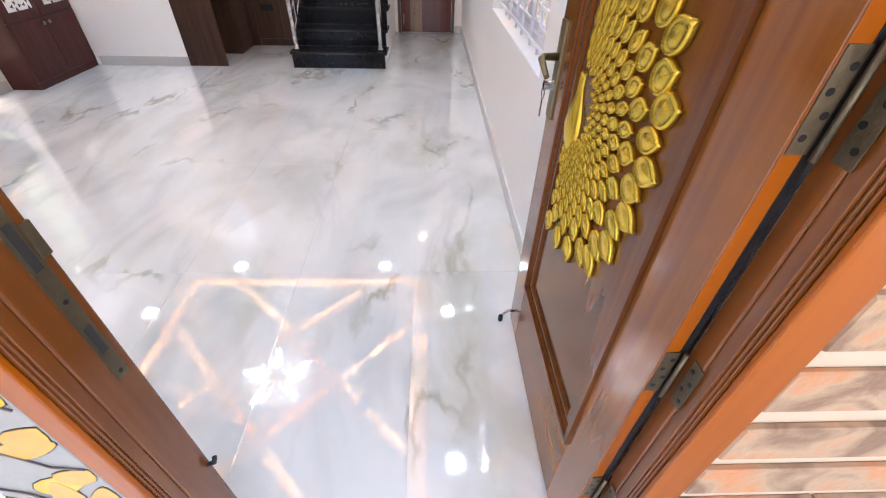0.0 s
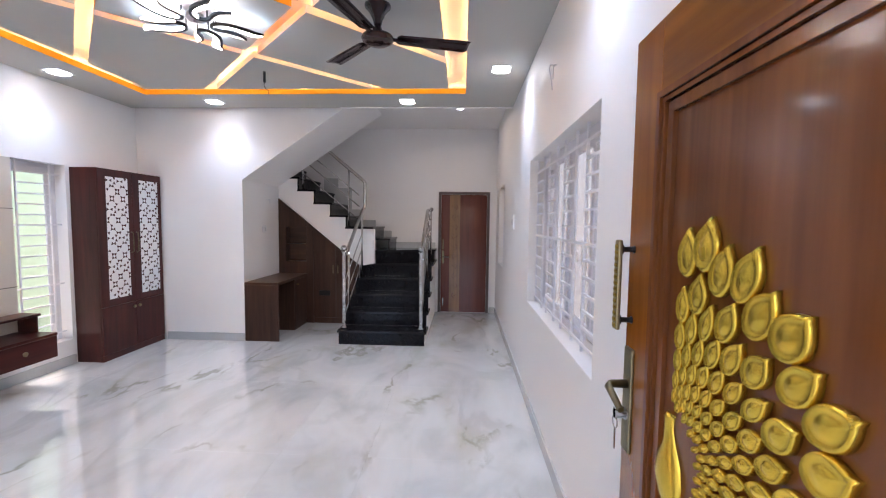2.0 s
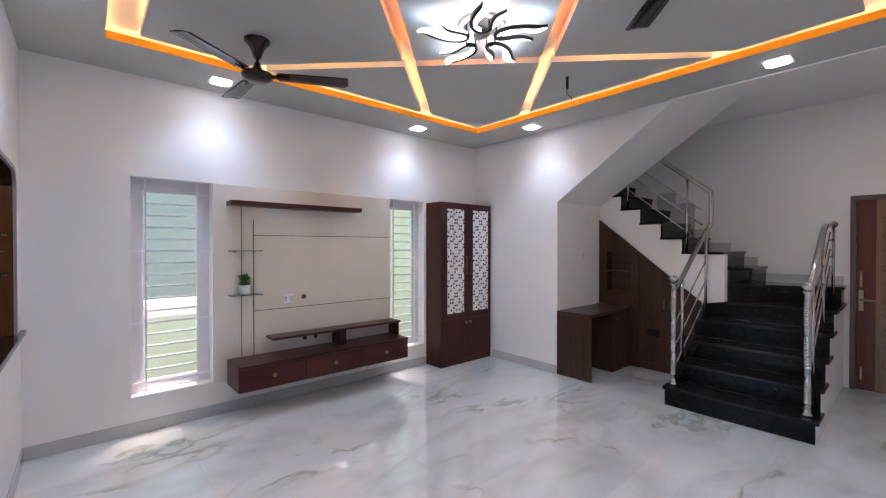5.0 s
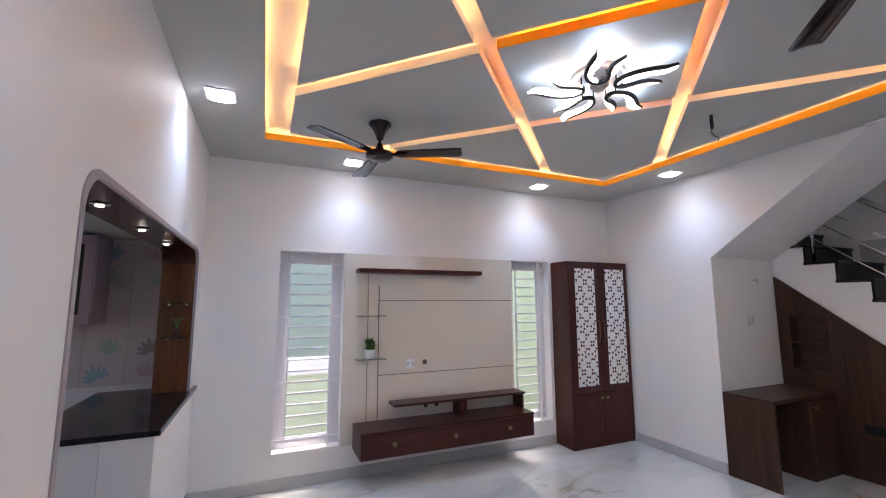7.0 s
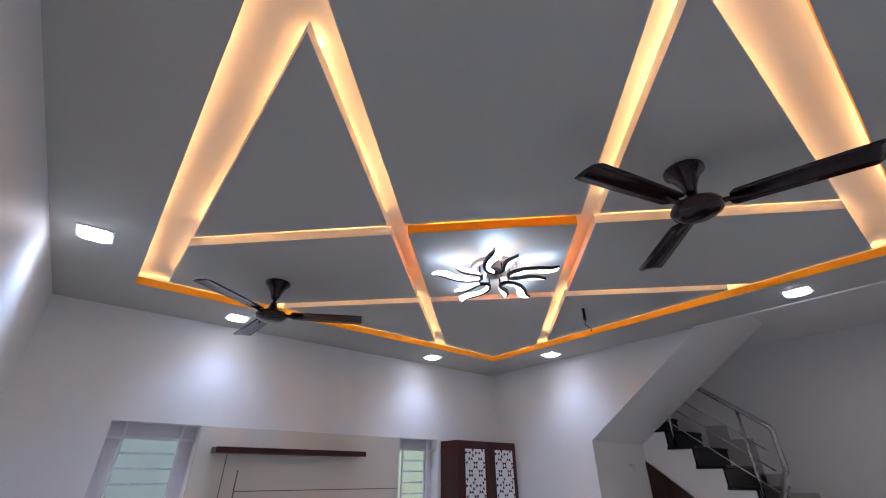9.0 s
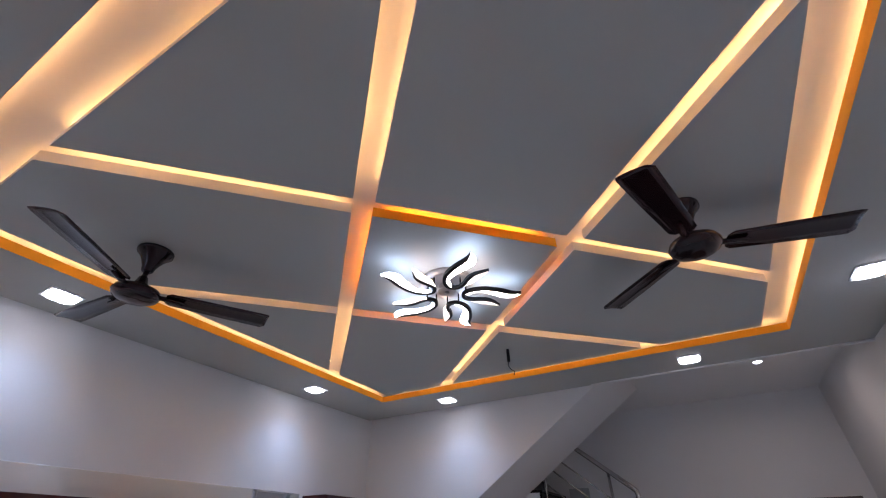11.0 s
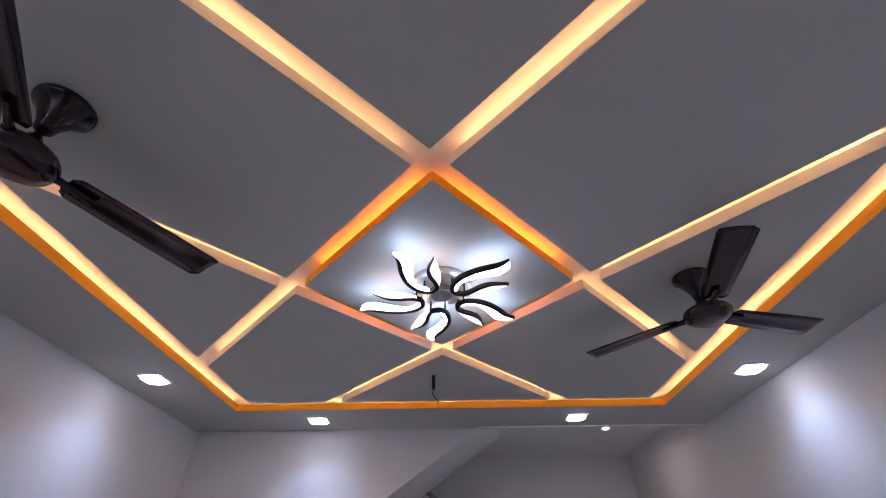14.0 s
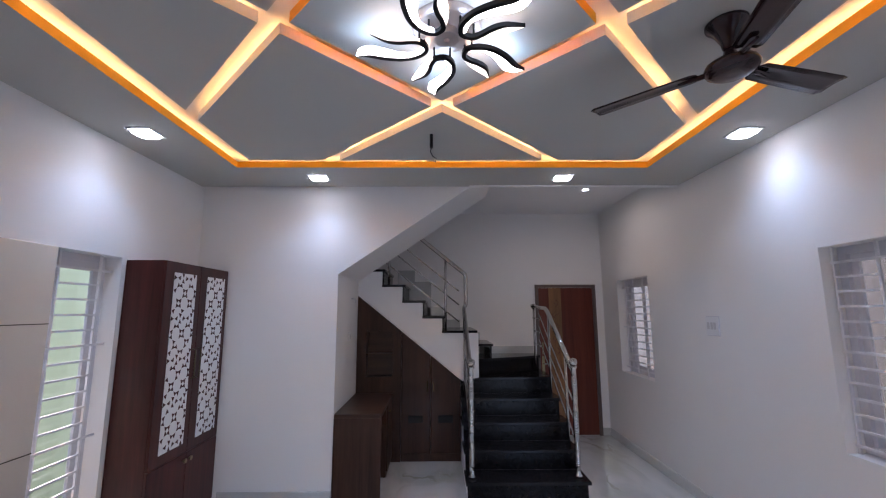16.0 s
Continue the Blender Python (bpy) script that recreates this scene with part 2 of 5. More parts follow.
M_RISER = mat("black_granite_shaded", (0.006, 0.005, 0.006), 0.22, var=0.15, scale=30, fine=220, bump=0.0, spec=0.2)
M_STEEL = mat("stainless_steel", (0.52, 0.50, 0.48), 0.10, 1.0, var=0.03, scale=6, fine=150, bump=0.0)
M_SATIN = mat("satin_nickel", (0.60, 0.52, 0.49), 0.34, 0.7, var=0.04, bump=0.0)
M_BRASS = mat("antique_brass", (0.27, 0.22, 0.13), 0.38, 1.0, var=0.25, scale=15, fine=120, bump=0.1)
M_GOLD = mat("gold_leaf_paint", (0.83, 0.56, 0.07), 0.26, 0.85, var=0.08, scale=14, fine=120, bump=0.05)
M_LAMI = wood("maroon_laminate", (0.038, 0.008, 0.006), (0.085, 0.017, 0.013), 0.34, 0.1, "z")
M_LAMIY = wood("maroon_laminate_long", (0.038, 0.008, 0.006), (0.085, 0.017, 0.013), 0.34, 0.1, "y")
M_WALNUT = wood("walnut_laminate", (0.036, 0.015, 0.009), (0.080, 0.036, 0.022), 0.4, 0.05, "z")
M_WALNUTX = wood("walnut_laminate_long", (0.040, 0.018, 0.011), (0.088, 0.042, 0.026), 0.35, 0.15, "x")
M_TEAKO = wood("orange_teak", (0.27, 0.055, 0.003), (0.43, 0.105, 0.006), 0.2, 0.25, "z", 0.7)
M_TEAK = wood("polished_teak", (0.185, 0.050, 0.005), (0.345, 0.104, 0.010), 0.16, 0.6, "z", 0.7)
M_TEAKY = wood("polished_teak_rail", (0.165, 0.050, 0.007), (0.31, 0.104, 0.014), 0.2, 0.25, "y", 0.7)
M_TEAKD = wood("dark_teak_panel", (0.108, 0.030, 0.007), (0.205, 0.064, 0.016), 0.17, 0.45, "z", 0.7)
M_DOORL = wood("flush_door_veneer", (0.085, 0.016, 0.009), (0.155, 0.034, 0.018), 0.4, 0.2, "z", 0.8)
M_DOORS = wood("flush_door_inlay", (0.14, 0.055, 0.016), (0.29, 0.13, 0.04), 0.4, 0.2, "z", 0.8)
M_FRAME = mat("grey_door_frame", (0.10, 0.075, 0.07), 0.45, var=0.1)
M_BEIGE = mat("beige_gloss_laminate", (0.76, 0.69, 0.60), 0.06, var=0.02, scale=2, fine=60, bump=0.0, coat=1.0)
M_BEIGE.node_tree.nodes["Principled BSDF"].inputs["Coat IOR"].default_value = 1.9
M_GROOVE = mat("bronze_groove", (0.10, 0.08, 0.06), 0.3, 0.8)
M_WHITE = mat("white_plastic", (0.82, 0.82, 0.83), 0.35, var=0.02, bump=0.0)
M_UPVC = mat("grey_white_upvc", (0.68, 0.67, 0.71), 0.35, var=0.04, bump=0.0)
M_GRILL = mat("painted_grille", (0.80, 0.79, 0.82), 0.4, var=0.04, scale=8, bump=0.02)
M_BLACK = mat("black_plastic", (0.012, 0.011, 0.011), 0.4, var=0.1, bump=0.0, spec=0.25)
M_FAN = mat("fan_brown_enamel", (0.026, 0.009, 0.010), 0.14, var=0.1, scale=8, bump=0.0, spec=0.5)
M_DARK = mat("dark_opening", (0.02, 0.018, 0.018), 0.6)
M_GLASS = glass("clear_glass", (0.70, 0.88, 0.82))
M_PANE = glass("window_glass", (0.96, 0.99, 0.97), 0.08)
M_LEAF = mat("plant_leaf", (0.06, 0.16, 0.03), 0.45, var=0.4, scale=30)
M_TRUNK = mat("dry_soil", (0.06, 0.04, 0.03), 0.9, var=0.3, scale=60)
M_GREEN = mat("pale_green_paint", (0.50, 0.60, 0.43), 0.7, var=0.05, scale=2)
# Cream wall in a narrow passage; its shade is put into this dark colour.
M_CREAM = mat("cream_render_shaded", (0.22, 0.20, 0.19), 0.8, var=0.08, scale=2)
M_EARTH = mat("ground_earth", (0.22, 0.19, 0.16), 0.9, var=0.2, scale=1.5, fine=20, bump=0.3)
M_LED = glow("downlight_diffuser", (0.80, 0.90, 1.0), 5.0)
M_STRIP = glow("warm_led_strip", (1.0, 0.58, 0.23), 4.5)
M_STRIPO = glow("orange_glow_strip", (1.0, 0.25, 0.006), 9.0)
M_PETAL = glow("acrylic_petal", (1.0, 0.97, 0.93), 10.0)
M_PETALTOP = glow("acrylic_petal_back", (0.50, 0.74, 1.0), 4.0)
M_CRYSTAL = glow("crystal_petal", (1.0, 0.93, 0.82), 9.0)
_nt = M_CRYSTAL.node_tree
_vo = _nt.nodes.new("ShaderNodeTexVoronoi")
_vo.inputs["Scale"].default_value = 70
_mr = _nt.nodes.new("ShaderNodeMapRange")
_mr.inputs["From Max"].default_value = 0.6
_mr.inputs["To Min"].default_value, _mr.inputs["To Max"].default_value = 0.05, 0.55
_nt.links.new(_vo.outputs["Distance"], _mr.inputs["Value"])
_nt.links.new(_mr.outputs["Result"], _nt.nodes["Principled BSDF"].inputs["Emission Strength"])
M_CRYSTALTOP = glow("crystal_petal_back", (1.0, 0.80, 0.58), 1.6)
M_TILE = mat("dado_tile", (0.72, 0.66, 0.64), 0.25, var=0.08, scale=6)
M_MAUVE = mat("mauve_laminate", (0.36, 0.25, 0.29), 0.3, var=0.04)
M_HINGE = mat("aged_bronze", (0.15, 0.115, 0.07), 0.42, 0.8, var=0.3, scale=20, fine=120, bump=0.1)
M_TURQ = mat("turquoise_grey_render", (0.27, 0.31, 0.25), 0.8, var=0.08, scale=1.2)
M_HATCH = wood("dark_hatch_veneer", (0.030, 0.010, 0.006), (0.065, 0.024, 0.014), 0.2, 0.4, "x")
M_AMBER = mat("amber_stained_glass", (0.72, 0.36, 0.03), 0.2, var=0.15, scale=10, coat=0.3)
M_CLAD = mat("stone_cladding", (0.42, 0.235, 0.15), 0.75, var=0.5, scale=9, fine=50, bump=0.4)
_nt = M_CLAD.node_tree
_n = _nt.nodes.new("ShaderNodeTexNoise")
_n.inputs["Scale"].default_value, _n.inputs["Detail"].default_value, _n.inputs["Distortion"].default_value = 5, 6, 1.6
_cr = _nt.nodes.new("ShaderNodeValToRGB")
_cr.color_ramp.elements[0].position, _cr.color_ramp.elements[0].color = 0.36, (0.25, 0.14, 0.08, 1)
_cr.color_ramp.elements[1].position, _cr.color_ramp.elements[1].color = 0.62, (0.55, 0.23, 0.10, 1)
_e = _cr.color_ramp.elements.new(0.5)
_e.color = (0.45, 0.29, 0.17, 1)
_nt.links.new(_nt.nodes.new("ShaderNodeTexCoord").outputs["Object"], _n.inputs["Vector"])
_nt.links.new(_n.outputs["Fac"], _cr.inputs["Fac"])
_nt.links.new(_cr.outputs["Color"], _nt.nodes["Principled BSDF"].inputs["Base Color"])
M_CLADB = mat("cream_strip", (0.60, 0.45, 0.31), 0.6, var=0.06)
M_YELLOW = mat("yellow_stained_glass", (0.78, 0.44, 0.01), 0.2, var=0.15, scale=10, coat=0.3)
for _m in (M_LAMI, M_LAMIY, M_WALNUT, M_WALNUTX, M_DOORL, M_TEAKO, M_TEAKY, M_TEAKD):
    _m.node_tree.nodes["Principled BSDF"].inputs["Specular IOR Level"].default_value = 0.25

# ---------------------------------------------------------------- walls, floor, ceiling
def wall_x(name, xa, xb, y0, y1, z0, z1, holes, label):
    """A wall along y with square openings (y0, y1, z0, z1), sorted by y."""
    bm = bmesh.new()
    y = y0
    for a, b, c, d in holes:
        if a > y:
            box(bm, xa, xb, y, a, z0, z1)
        if c > z0:
            box(bm, xa, xb, a, b, z0, c)
        box(bm, xa, xb, a, b, d, z1)
        y = b
    box(bm, xa, xb, y, y1, z0, z1)
    return structure(name, bm, M_WALL, label, "wall")


LW = (1.645, 2.240, 0.305, 2.133)      # tall window by the kitchen corner
RW = (4.185, 4.715, 0.27, 2.133)        # tall window by the cupboard
BW = (2.352, 4.19, 0.885, 2.12)        # wide window of the entrance side
SW = (6.35, 7.17, 0.935, 2.12)         # stair-hall window
wall_x("wall_west", XL - 0.23, XL, 0.77, YB + 0.2, -0.05, 3.4, [LW, RW], "white painted wall with two tall barred windows")
wall_x("wall_east", XR, XR + 0.23, 0.80, YB + 0.2, -0.05, 3.4, [BW, SW], "white painted wall with barred windows")

# far wall, with the raking edge under the upper stair flight
bm = bmesh.new()
SOFF = [(-2.54, 2.09), (-1.265, 2.955), (-0.95, 3.17), (-0.60, 3.40)]
prism(bm, [(XL, -0.05), (-2.54, -0.05), *SOFF, (XL, 3.40)], "y", YF, YF + 0.12)
structure("wall_north", bm, M_WALL, "white painted wall cut along the stair soffit", "wall")
bm = bmesh.new()
prism(bm, [*SOFF, (-2.54, 3.40)], "y", YF + 0.12, 6.73)
structure("stair_soffit", bm, M_WALL, "white plastered underside of the upper stair flight", "ceiling")
bm = bmesh.new()
box(bm, -2.66, -2.54, YF + 0.12, YB, -0.05, 3.40)
structure("wall_nook", bm, M_WALL, "white side wall of the nook under the stairs", "wall")
bm = bmesh.new()
box(bm, -2.66, XR, YB, YB + 0.2, -0.05, 3.40)
structure("wall_stair", bm, M_WALL, "tall white wall behind the staircase", "wall")

# near wall with the rounded kitchen hatch
HX0, HX1, HZ0, HZ1, HR = -3.70, -1.33, 0.95, 2.09, 0.13
bm = bmesh.new()
ya, yb = YN - 0.24, YN
box(bm, XL, HX0, ya, yb, -0.05, 3.4)
box(bm, HX1, -0.45, ya, yb, -0.05, 3.4)
box(bm, HX0, -2.60, ya, yb, -0.05, HZ0 - 0.03)
box(bm, HX0, HX1, ya, yb, HZ1, 3.4)
for cx, sx in ((HX0, 1), (HX1, -1)):
    arc = [(cx + sx * HR * (1 - math.sin(a)), HZ1 - HR * (1 - math.cos(a))) for a in [i * math.pi / 16 for i in range(9)]]
    prism(bm, [(cx, HZ1)] + arc, "y", ya, yb)
structure("wall_south", bm, M_WALL, "white painted wall with a rounded kitchen opening", "wall")

# entrance wall round the main door
bm = bmesh.new()
box(bm, -0.60, -0.235, 0.70, 0.80, -0.05, 3.4)
box(bm, -0.235, 0.872, 0.70, 0.80, 2.19, 3.4)
box(bm, 0.872, XR + 0.23, 0.70, 0.80, -0.05, 3.4)
box(bm, -0.60, -0.45, 0.80, YN, -0.05, 3.4)
structure("wall_entrance", bm, M_WALL, "white wall above and beside the main door", "wall")

# floor slab under the tiles, and the skirting
bm = bmesh.new()
box(bm, XL - 0.2, XR + 0.2, -1.9, YB + 0.2, -0.15, -0.011)
floor = structure("floor", bm, M_GROUT, "polished off-white marble tile floor with grey-green veins", "floor")


# Same grey tile; its sheen at a grazing view is put into this paler colour.
M_SKIRT_SHEEN = mat("skirting_tile_sheen", (0.70, 0.70, 0.685), 0.08, var=0.06, scale=4)


def skirt(x0, x1, y0, y1, m=M_SKIRT, label="grey tile skirting along the wall"):
    bm = soft_box(x0, x1, y0, y1, 0.0, 0.10, 0.003, 1)
    structure("baseboard", bm, m, label, "skirting")


skirt(XL, XL + 0.012, YN, 4.74)
skirt(-3.58, -2.54, YF - 0.012, YF)
skirt(XL + 0.012, -2.60, YN, YN + 0.012)
skirt(-1.33, -0.45, YN, YN + 0.012)
skirt(XR - 0.012, XR, 0.82, YB - 0.012, M_SKIRT_SHEEN, "grey tile skirting along the window wall, sheen put in its colour")
skirt(0.75, XR - 0.012, YB - 0.012, YB)

# false ceiling: outer border and panels hung below the lit recess
FX0, FX1, FY0, FY1 = -3.305, 0.29, 1.47, 5.085      # outer edge of the lit frame
PX0, PX1, PY0, PY1 = -3.125, 0.11, 1.65, 4.905      # outer edge of the panels
CX, CY, CR = -1.528, 3.260, 0.738
SLOT = 0.097
bm = bmesh.new()
PT = 0.055
for x0, x1, y0, y1 in ((XL, FX0, YN, 5.64), (FX1, XR, YN, 5.64), (FX0, FX1, YN, FY0), (FX0, FX1, FY1, 5.64)):
    box(bm, x0, x1, y0, y1, ZC, ZC + PT)
# entrance end of the false ceiling
box(bm, -0.45, XR, 0.80, YN, ZC, ZC + PT)


def clip(poly, nx, ny, d):
    """The part of a convex outline where nx*x + ny*y >= d."""
    out = []
    for i, p in enumerate(poly):
        q = poly[(i + 1) % len(poly)]
        a, b = nx * p[0] + ny * p[1] - d, nx * q[0] + ny * q[1] - d
        if a >= 0:
            out.append(p)
        if (a >= 0) != (b >= 0):
            s = a / (a - b)
            out.append((p[0] + s * (q[0] - p[0]), p[1] + s * (q[1] - p[1])))
    return out


R2 = math.sqrt(0.5)
LINES = [(R2, R2, R2 * (CX + CY - CR)), (R2, R2, R2 * (CX + CY + CR)), (R2, -R2, R2 * (CX - CY - CR)), (R2, -R2, R2 * (CX - CY + CR))]
PANELS = []
for s1 in (-1, 0, 1):
    for s2 in (-1, 0, 1):
        poly = [(PX0, PY0), (PX1, PY0), (PX1, PY1), (PX0, PY1)]
        for s, (la, lb) in ((s1, LINES[:2]), (s2, LINES[2:])):
            h = SLOT / 2
            if s <= 0:
                nx, ny, d = lb if s == 0 else la
                poly = clip(poly, -nx, -ny, -d + h)
            if s >= 0 and poly:
                nx, ny, d = la if s == 0 else lb
                poly = clip(poly, nx, ny, d + h)
        if len(poly) > 2:
            PANELS.append((s1 == 0 and s2 == 0, poly))
for centre, poly in PANELS:
    fs = prism(bm, poly, "z", ZC, ZC + PT)
    if centre:
        for f in fs[2:]:
            f.material_index = 1
bm.normal_update()
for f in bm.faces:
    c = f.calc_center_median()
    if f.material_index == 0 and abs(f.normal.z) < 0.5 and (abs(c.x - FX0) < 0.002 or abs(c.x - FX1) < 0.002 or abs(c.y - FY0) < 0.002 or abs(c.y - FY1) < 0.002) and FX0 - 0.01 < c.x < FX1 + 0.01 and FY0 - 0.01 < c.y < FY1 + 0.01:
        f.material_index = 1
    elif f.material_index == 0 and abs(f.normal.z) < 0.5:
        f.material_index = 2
structure("ceiling", bm, [M_CEIL, M_ORANGE, M_RECESS], "white false ceiling panels, shade put into their grey, with orange-edged lit recesses", "ceiling")
bm = bmesh.new()
box(bm, XL, XR, 0.80, 5.64, ZC + PT + 0.045, ZC + PT + 0.15)
structure("ceiling_recess", bm, M_RECESS, "cream upper ceiling lit by warm strips", "ceiling")
bm = bmesh.new()
box(bm, -2.54, XR, 5.64, YB, ZT, ZT + 0.15)
box(bm, -2.54, XR, 5.64, 5.66, ZC + 0.02, ZT)
structure("ceiling_hall", bm, M_WALL, "white ceiling above the stair hall", "ceiling")
bm = bmesh.new()
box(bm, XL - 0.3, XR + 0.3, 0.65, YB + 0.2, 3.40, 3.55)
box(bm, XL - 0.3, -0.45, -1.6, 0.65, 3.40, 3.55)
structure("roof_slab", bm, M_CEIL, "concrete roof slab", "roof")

bm = bmesh.new()
box(bm, -1.24, XR, 5.60, 5.6395, ZC - 0.012, ZC - 0.0002)
structure("trim", bm, M_WALL, "thin white lip along the edge of the false ceiling", "trim")

# warm strips lying on the upper edges of the panels and of the border
zs = ZC + PT + 0.002
bm = bmesh.new()


STRIP_RND = random.Random(5)


def strip(bm, p, q, w=0.010):
    """A strip laid by hand: short lengths, each a little out of line."""
    p, q = Vector((*p, zs)), Vector((*q, zs))
    n = max(1, int((q - p).length / 0.28))
    side = Vector((-(q - p).y, (q - p).x, 0)).normalized()
    ends = [p + (q - p) * i / n + side * STRIP_RND.uniform(-0.022, 0.022) for i in range(n + 1)]
    for a, b in zip(ends, ends[1:]):
        strip_piece(bm, a, b, w)


def strip_piece(bm, p, q, w):
    d = (q - p).normalized()
    s = Vector((-d.y, d.x, 0)) * w / 2
    vs = [bm.verts.new(v) for v in (p - s, q - s, q + s, p + s)]
    up = [bm.verts.new(v.co + Vector((0, 0, 0.004))) for v in vs]
    for f in (vs[::-1], up, *[(vs[i], vs[(i + 1) % 4], up[(i + 1) % 4], up[i]) for i in range(4)]):
        bm.faces.new(f)


for centre, poly in PANELS:
    if centre:
        continue
    cx, cy = sum(p[0] for p in poly) / len(poly), sum(p[1] for p in poly) / len(poly)
    n = len(poly)
    for i in range(n):
        p, q = Vector(poly[i]), Vector(poly[(i + 1) % n])
        mid = (p + q) / 2
        if (q - p).length < 0.15 or abs(mid.x - CX) + abs(mid.y - CY) < CR + 0.12 and (q - p).length < 1.3:
            continue
        d = (q - p).normalized()
        inn = Vector((-d.y, d.x))
        if inn.dot(Vector((cx, cy)) - p) < 0:
            inn = -inn
        strip(bm, p + d * 0.05 + inn * 0.04, q - d * 0.05 + inn * 0.04)
for p, q in (((FX0 - 0.04, FY0), (FX0 - 0.04, FY1)), ((FX1 + 0.04, FY0), (FX1 + 0.04, FY1)), ((FX0, FY0 - 0.04), (FX1, FY0 - 0.04)), ((FX0, FY1 + 0.04), (FX1, FY1 + 0.04))):
    strip(bm, p, q)
tagged(thing("led_strip", bm, M_STRIP), "warm white light strips lying in the ceiling recess", "light strip")
# orange strips added, unseen, on the middle square's upper edges to tint the recess
bm = bmesh.new()
for centre, poly in PANELS:
    if centre:
        for i in range(4):
            p, q = Vector(poly[i]), Vector(poly[(i + 1) % 4])
            d = (q - p).normalized()
            inn = (Vector((CX, CY)) - (p + q) / 2).normalized()
            strip(bm, p + d * 0.10 + inn * 0.03, q - d * 0.10 + inn * 0.03)
tagged(thing("led_strip", bm, M_STRIPO), "added unseen orange strips that tint the recess round the middle ceiling square", "light strip")

# ---------------------------------------------------------------- downlights
def downlight(x, y, z, size, power, lamp=True, round_=False):
    ob = base("downlight", x, y, z, "square recessed cool white ceiling downlight, switched on" if not round_ else "small round ceiling spot, switched on", "downlight", "ceiling downlights" if not round_ else "")
    bm = bmesh.new()
    h = size / 2
    if round_:
        lathe(bm, [(h + 0.010, z - 0.006), (h + 0.012, z - 0.001), (h + 0.012, z + 0.0), (h, z + 0.0)], x, y)
    else:
        for x0, x1, y0, y1 in ((-h - 0.012, h + 0.012, -h - 0.012, -h), (-h - 0.012, h + 0.012, h, h + 0.012), (-h - 0.012, -h, -h, h), (h, h + 0.012, -h, h)):
            box(bm, x + x0, x + x1, y + y0, y + y1, z - 0.008, z)
    part("rim", bm, M_WHITE, ob)
    bm = bmesh.new()
    if round_:
        lathe(bm, [(h, z - 0.010), (h, z - 0.007)], x, y)
    else:
        box(bm, x - h, x + h, y - h, y + h, z - 0.016, z - 0.002)
        bmesh.ops.bevel(bm, geom=[e for e in bm.edges if abs(e.verts[0].co.z - e.verts[1].co.z) > 0.003], offset=0.045, segments=6, profile=0.5, affect="EDGES")
    part("diffuser", bm, M_LED, ob)
    if lamp:
        la = bpy.data.lights.new("downlight_lamp", "AREA")
        la.shape, la.size, la.energy, la.color, la.spread = "SQUARE", size, power, (0.42, 0.67, 1.0) if not round_ else (1.0, 0.88, 0.74), radians(112) if not round_ else radians(165)
        lo = new("downlight_lamp", la)
        lo.matrix_world = pose(x, y, z - 0.019)
    return ob


DOWN = 0.75
for x, y in ((-3.595, 2.245), (-3.595, 4.375), (-2.67, 5.35), (-0.38, 5.35), (0.605, 4.36), (0.605, 2.245), (-2.635, 1.21), (-0.38, 1.21)):
    downlight(x, y, ZC, 0.15, DOWN)
downlight(0.22, 6.40, ZT, 0.07, 0.7, True, True)

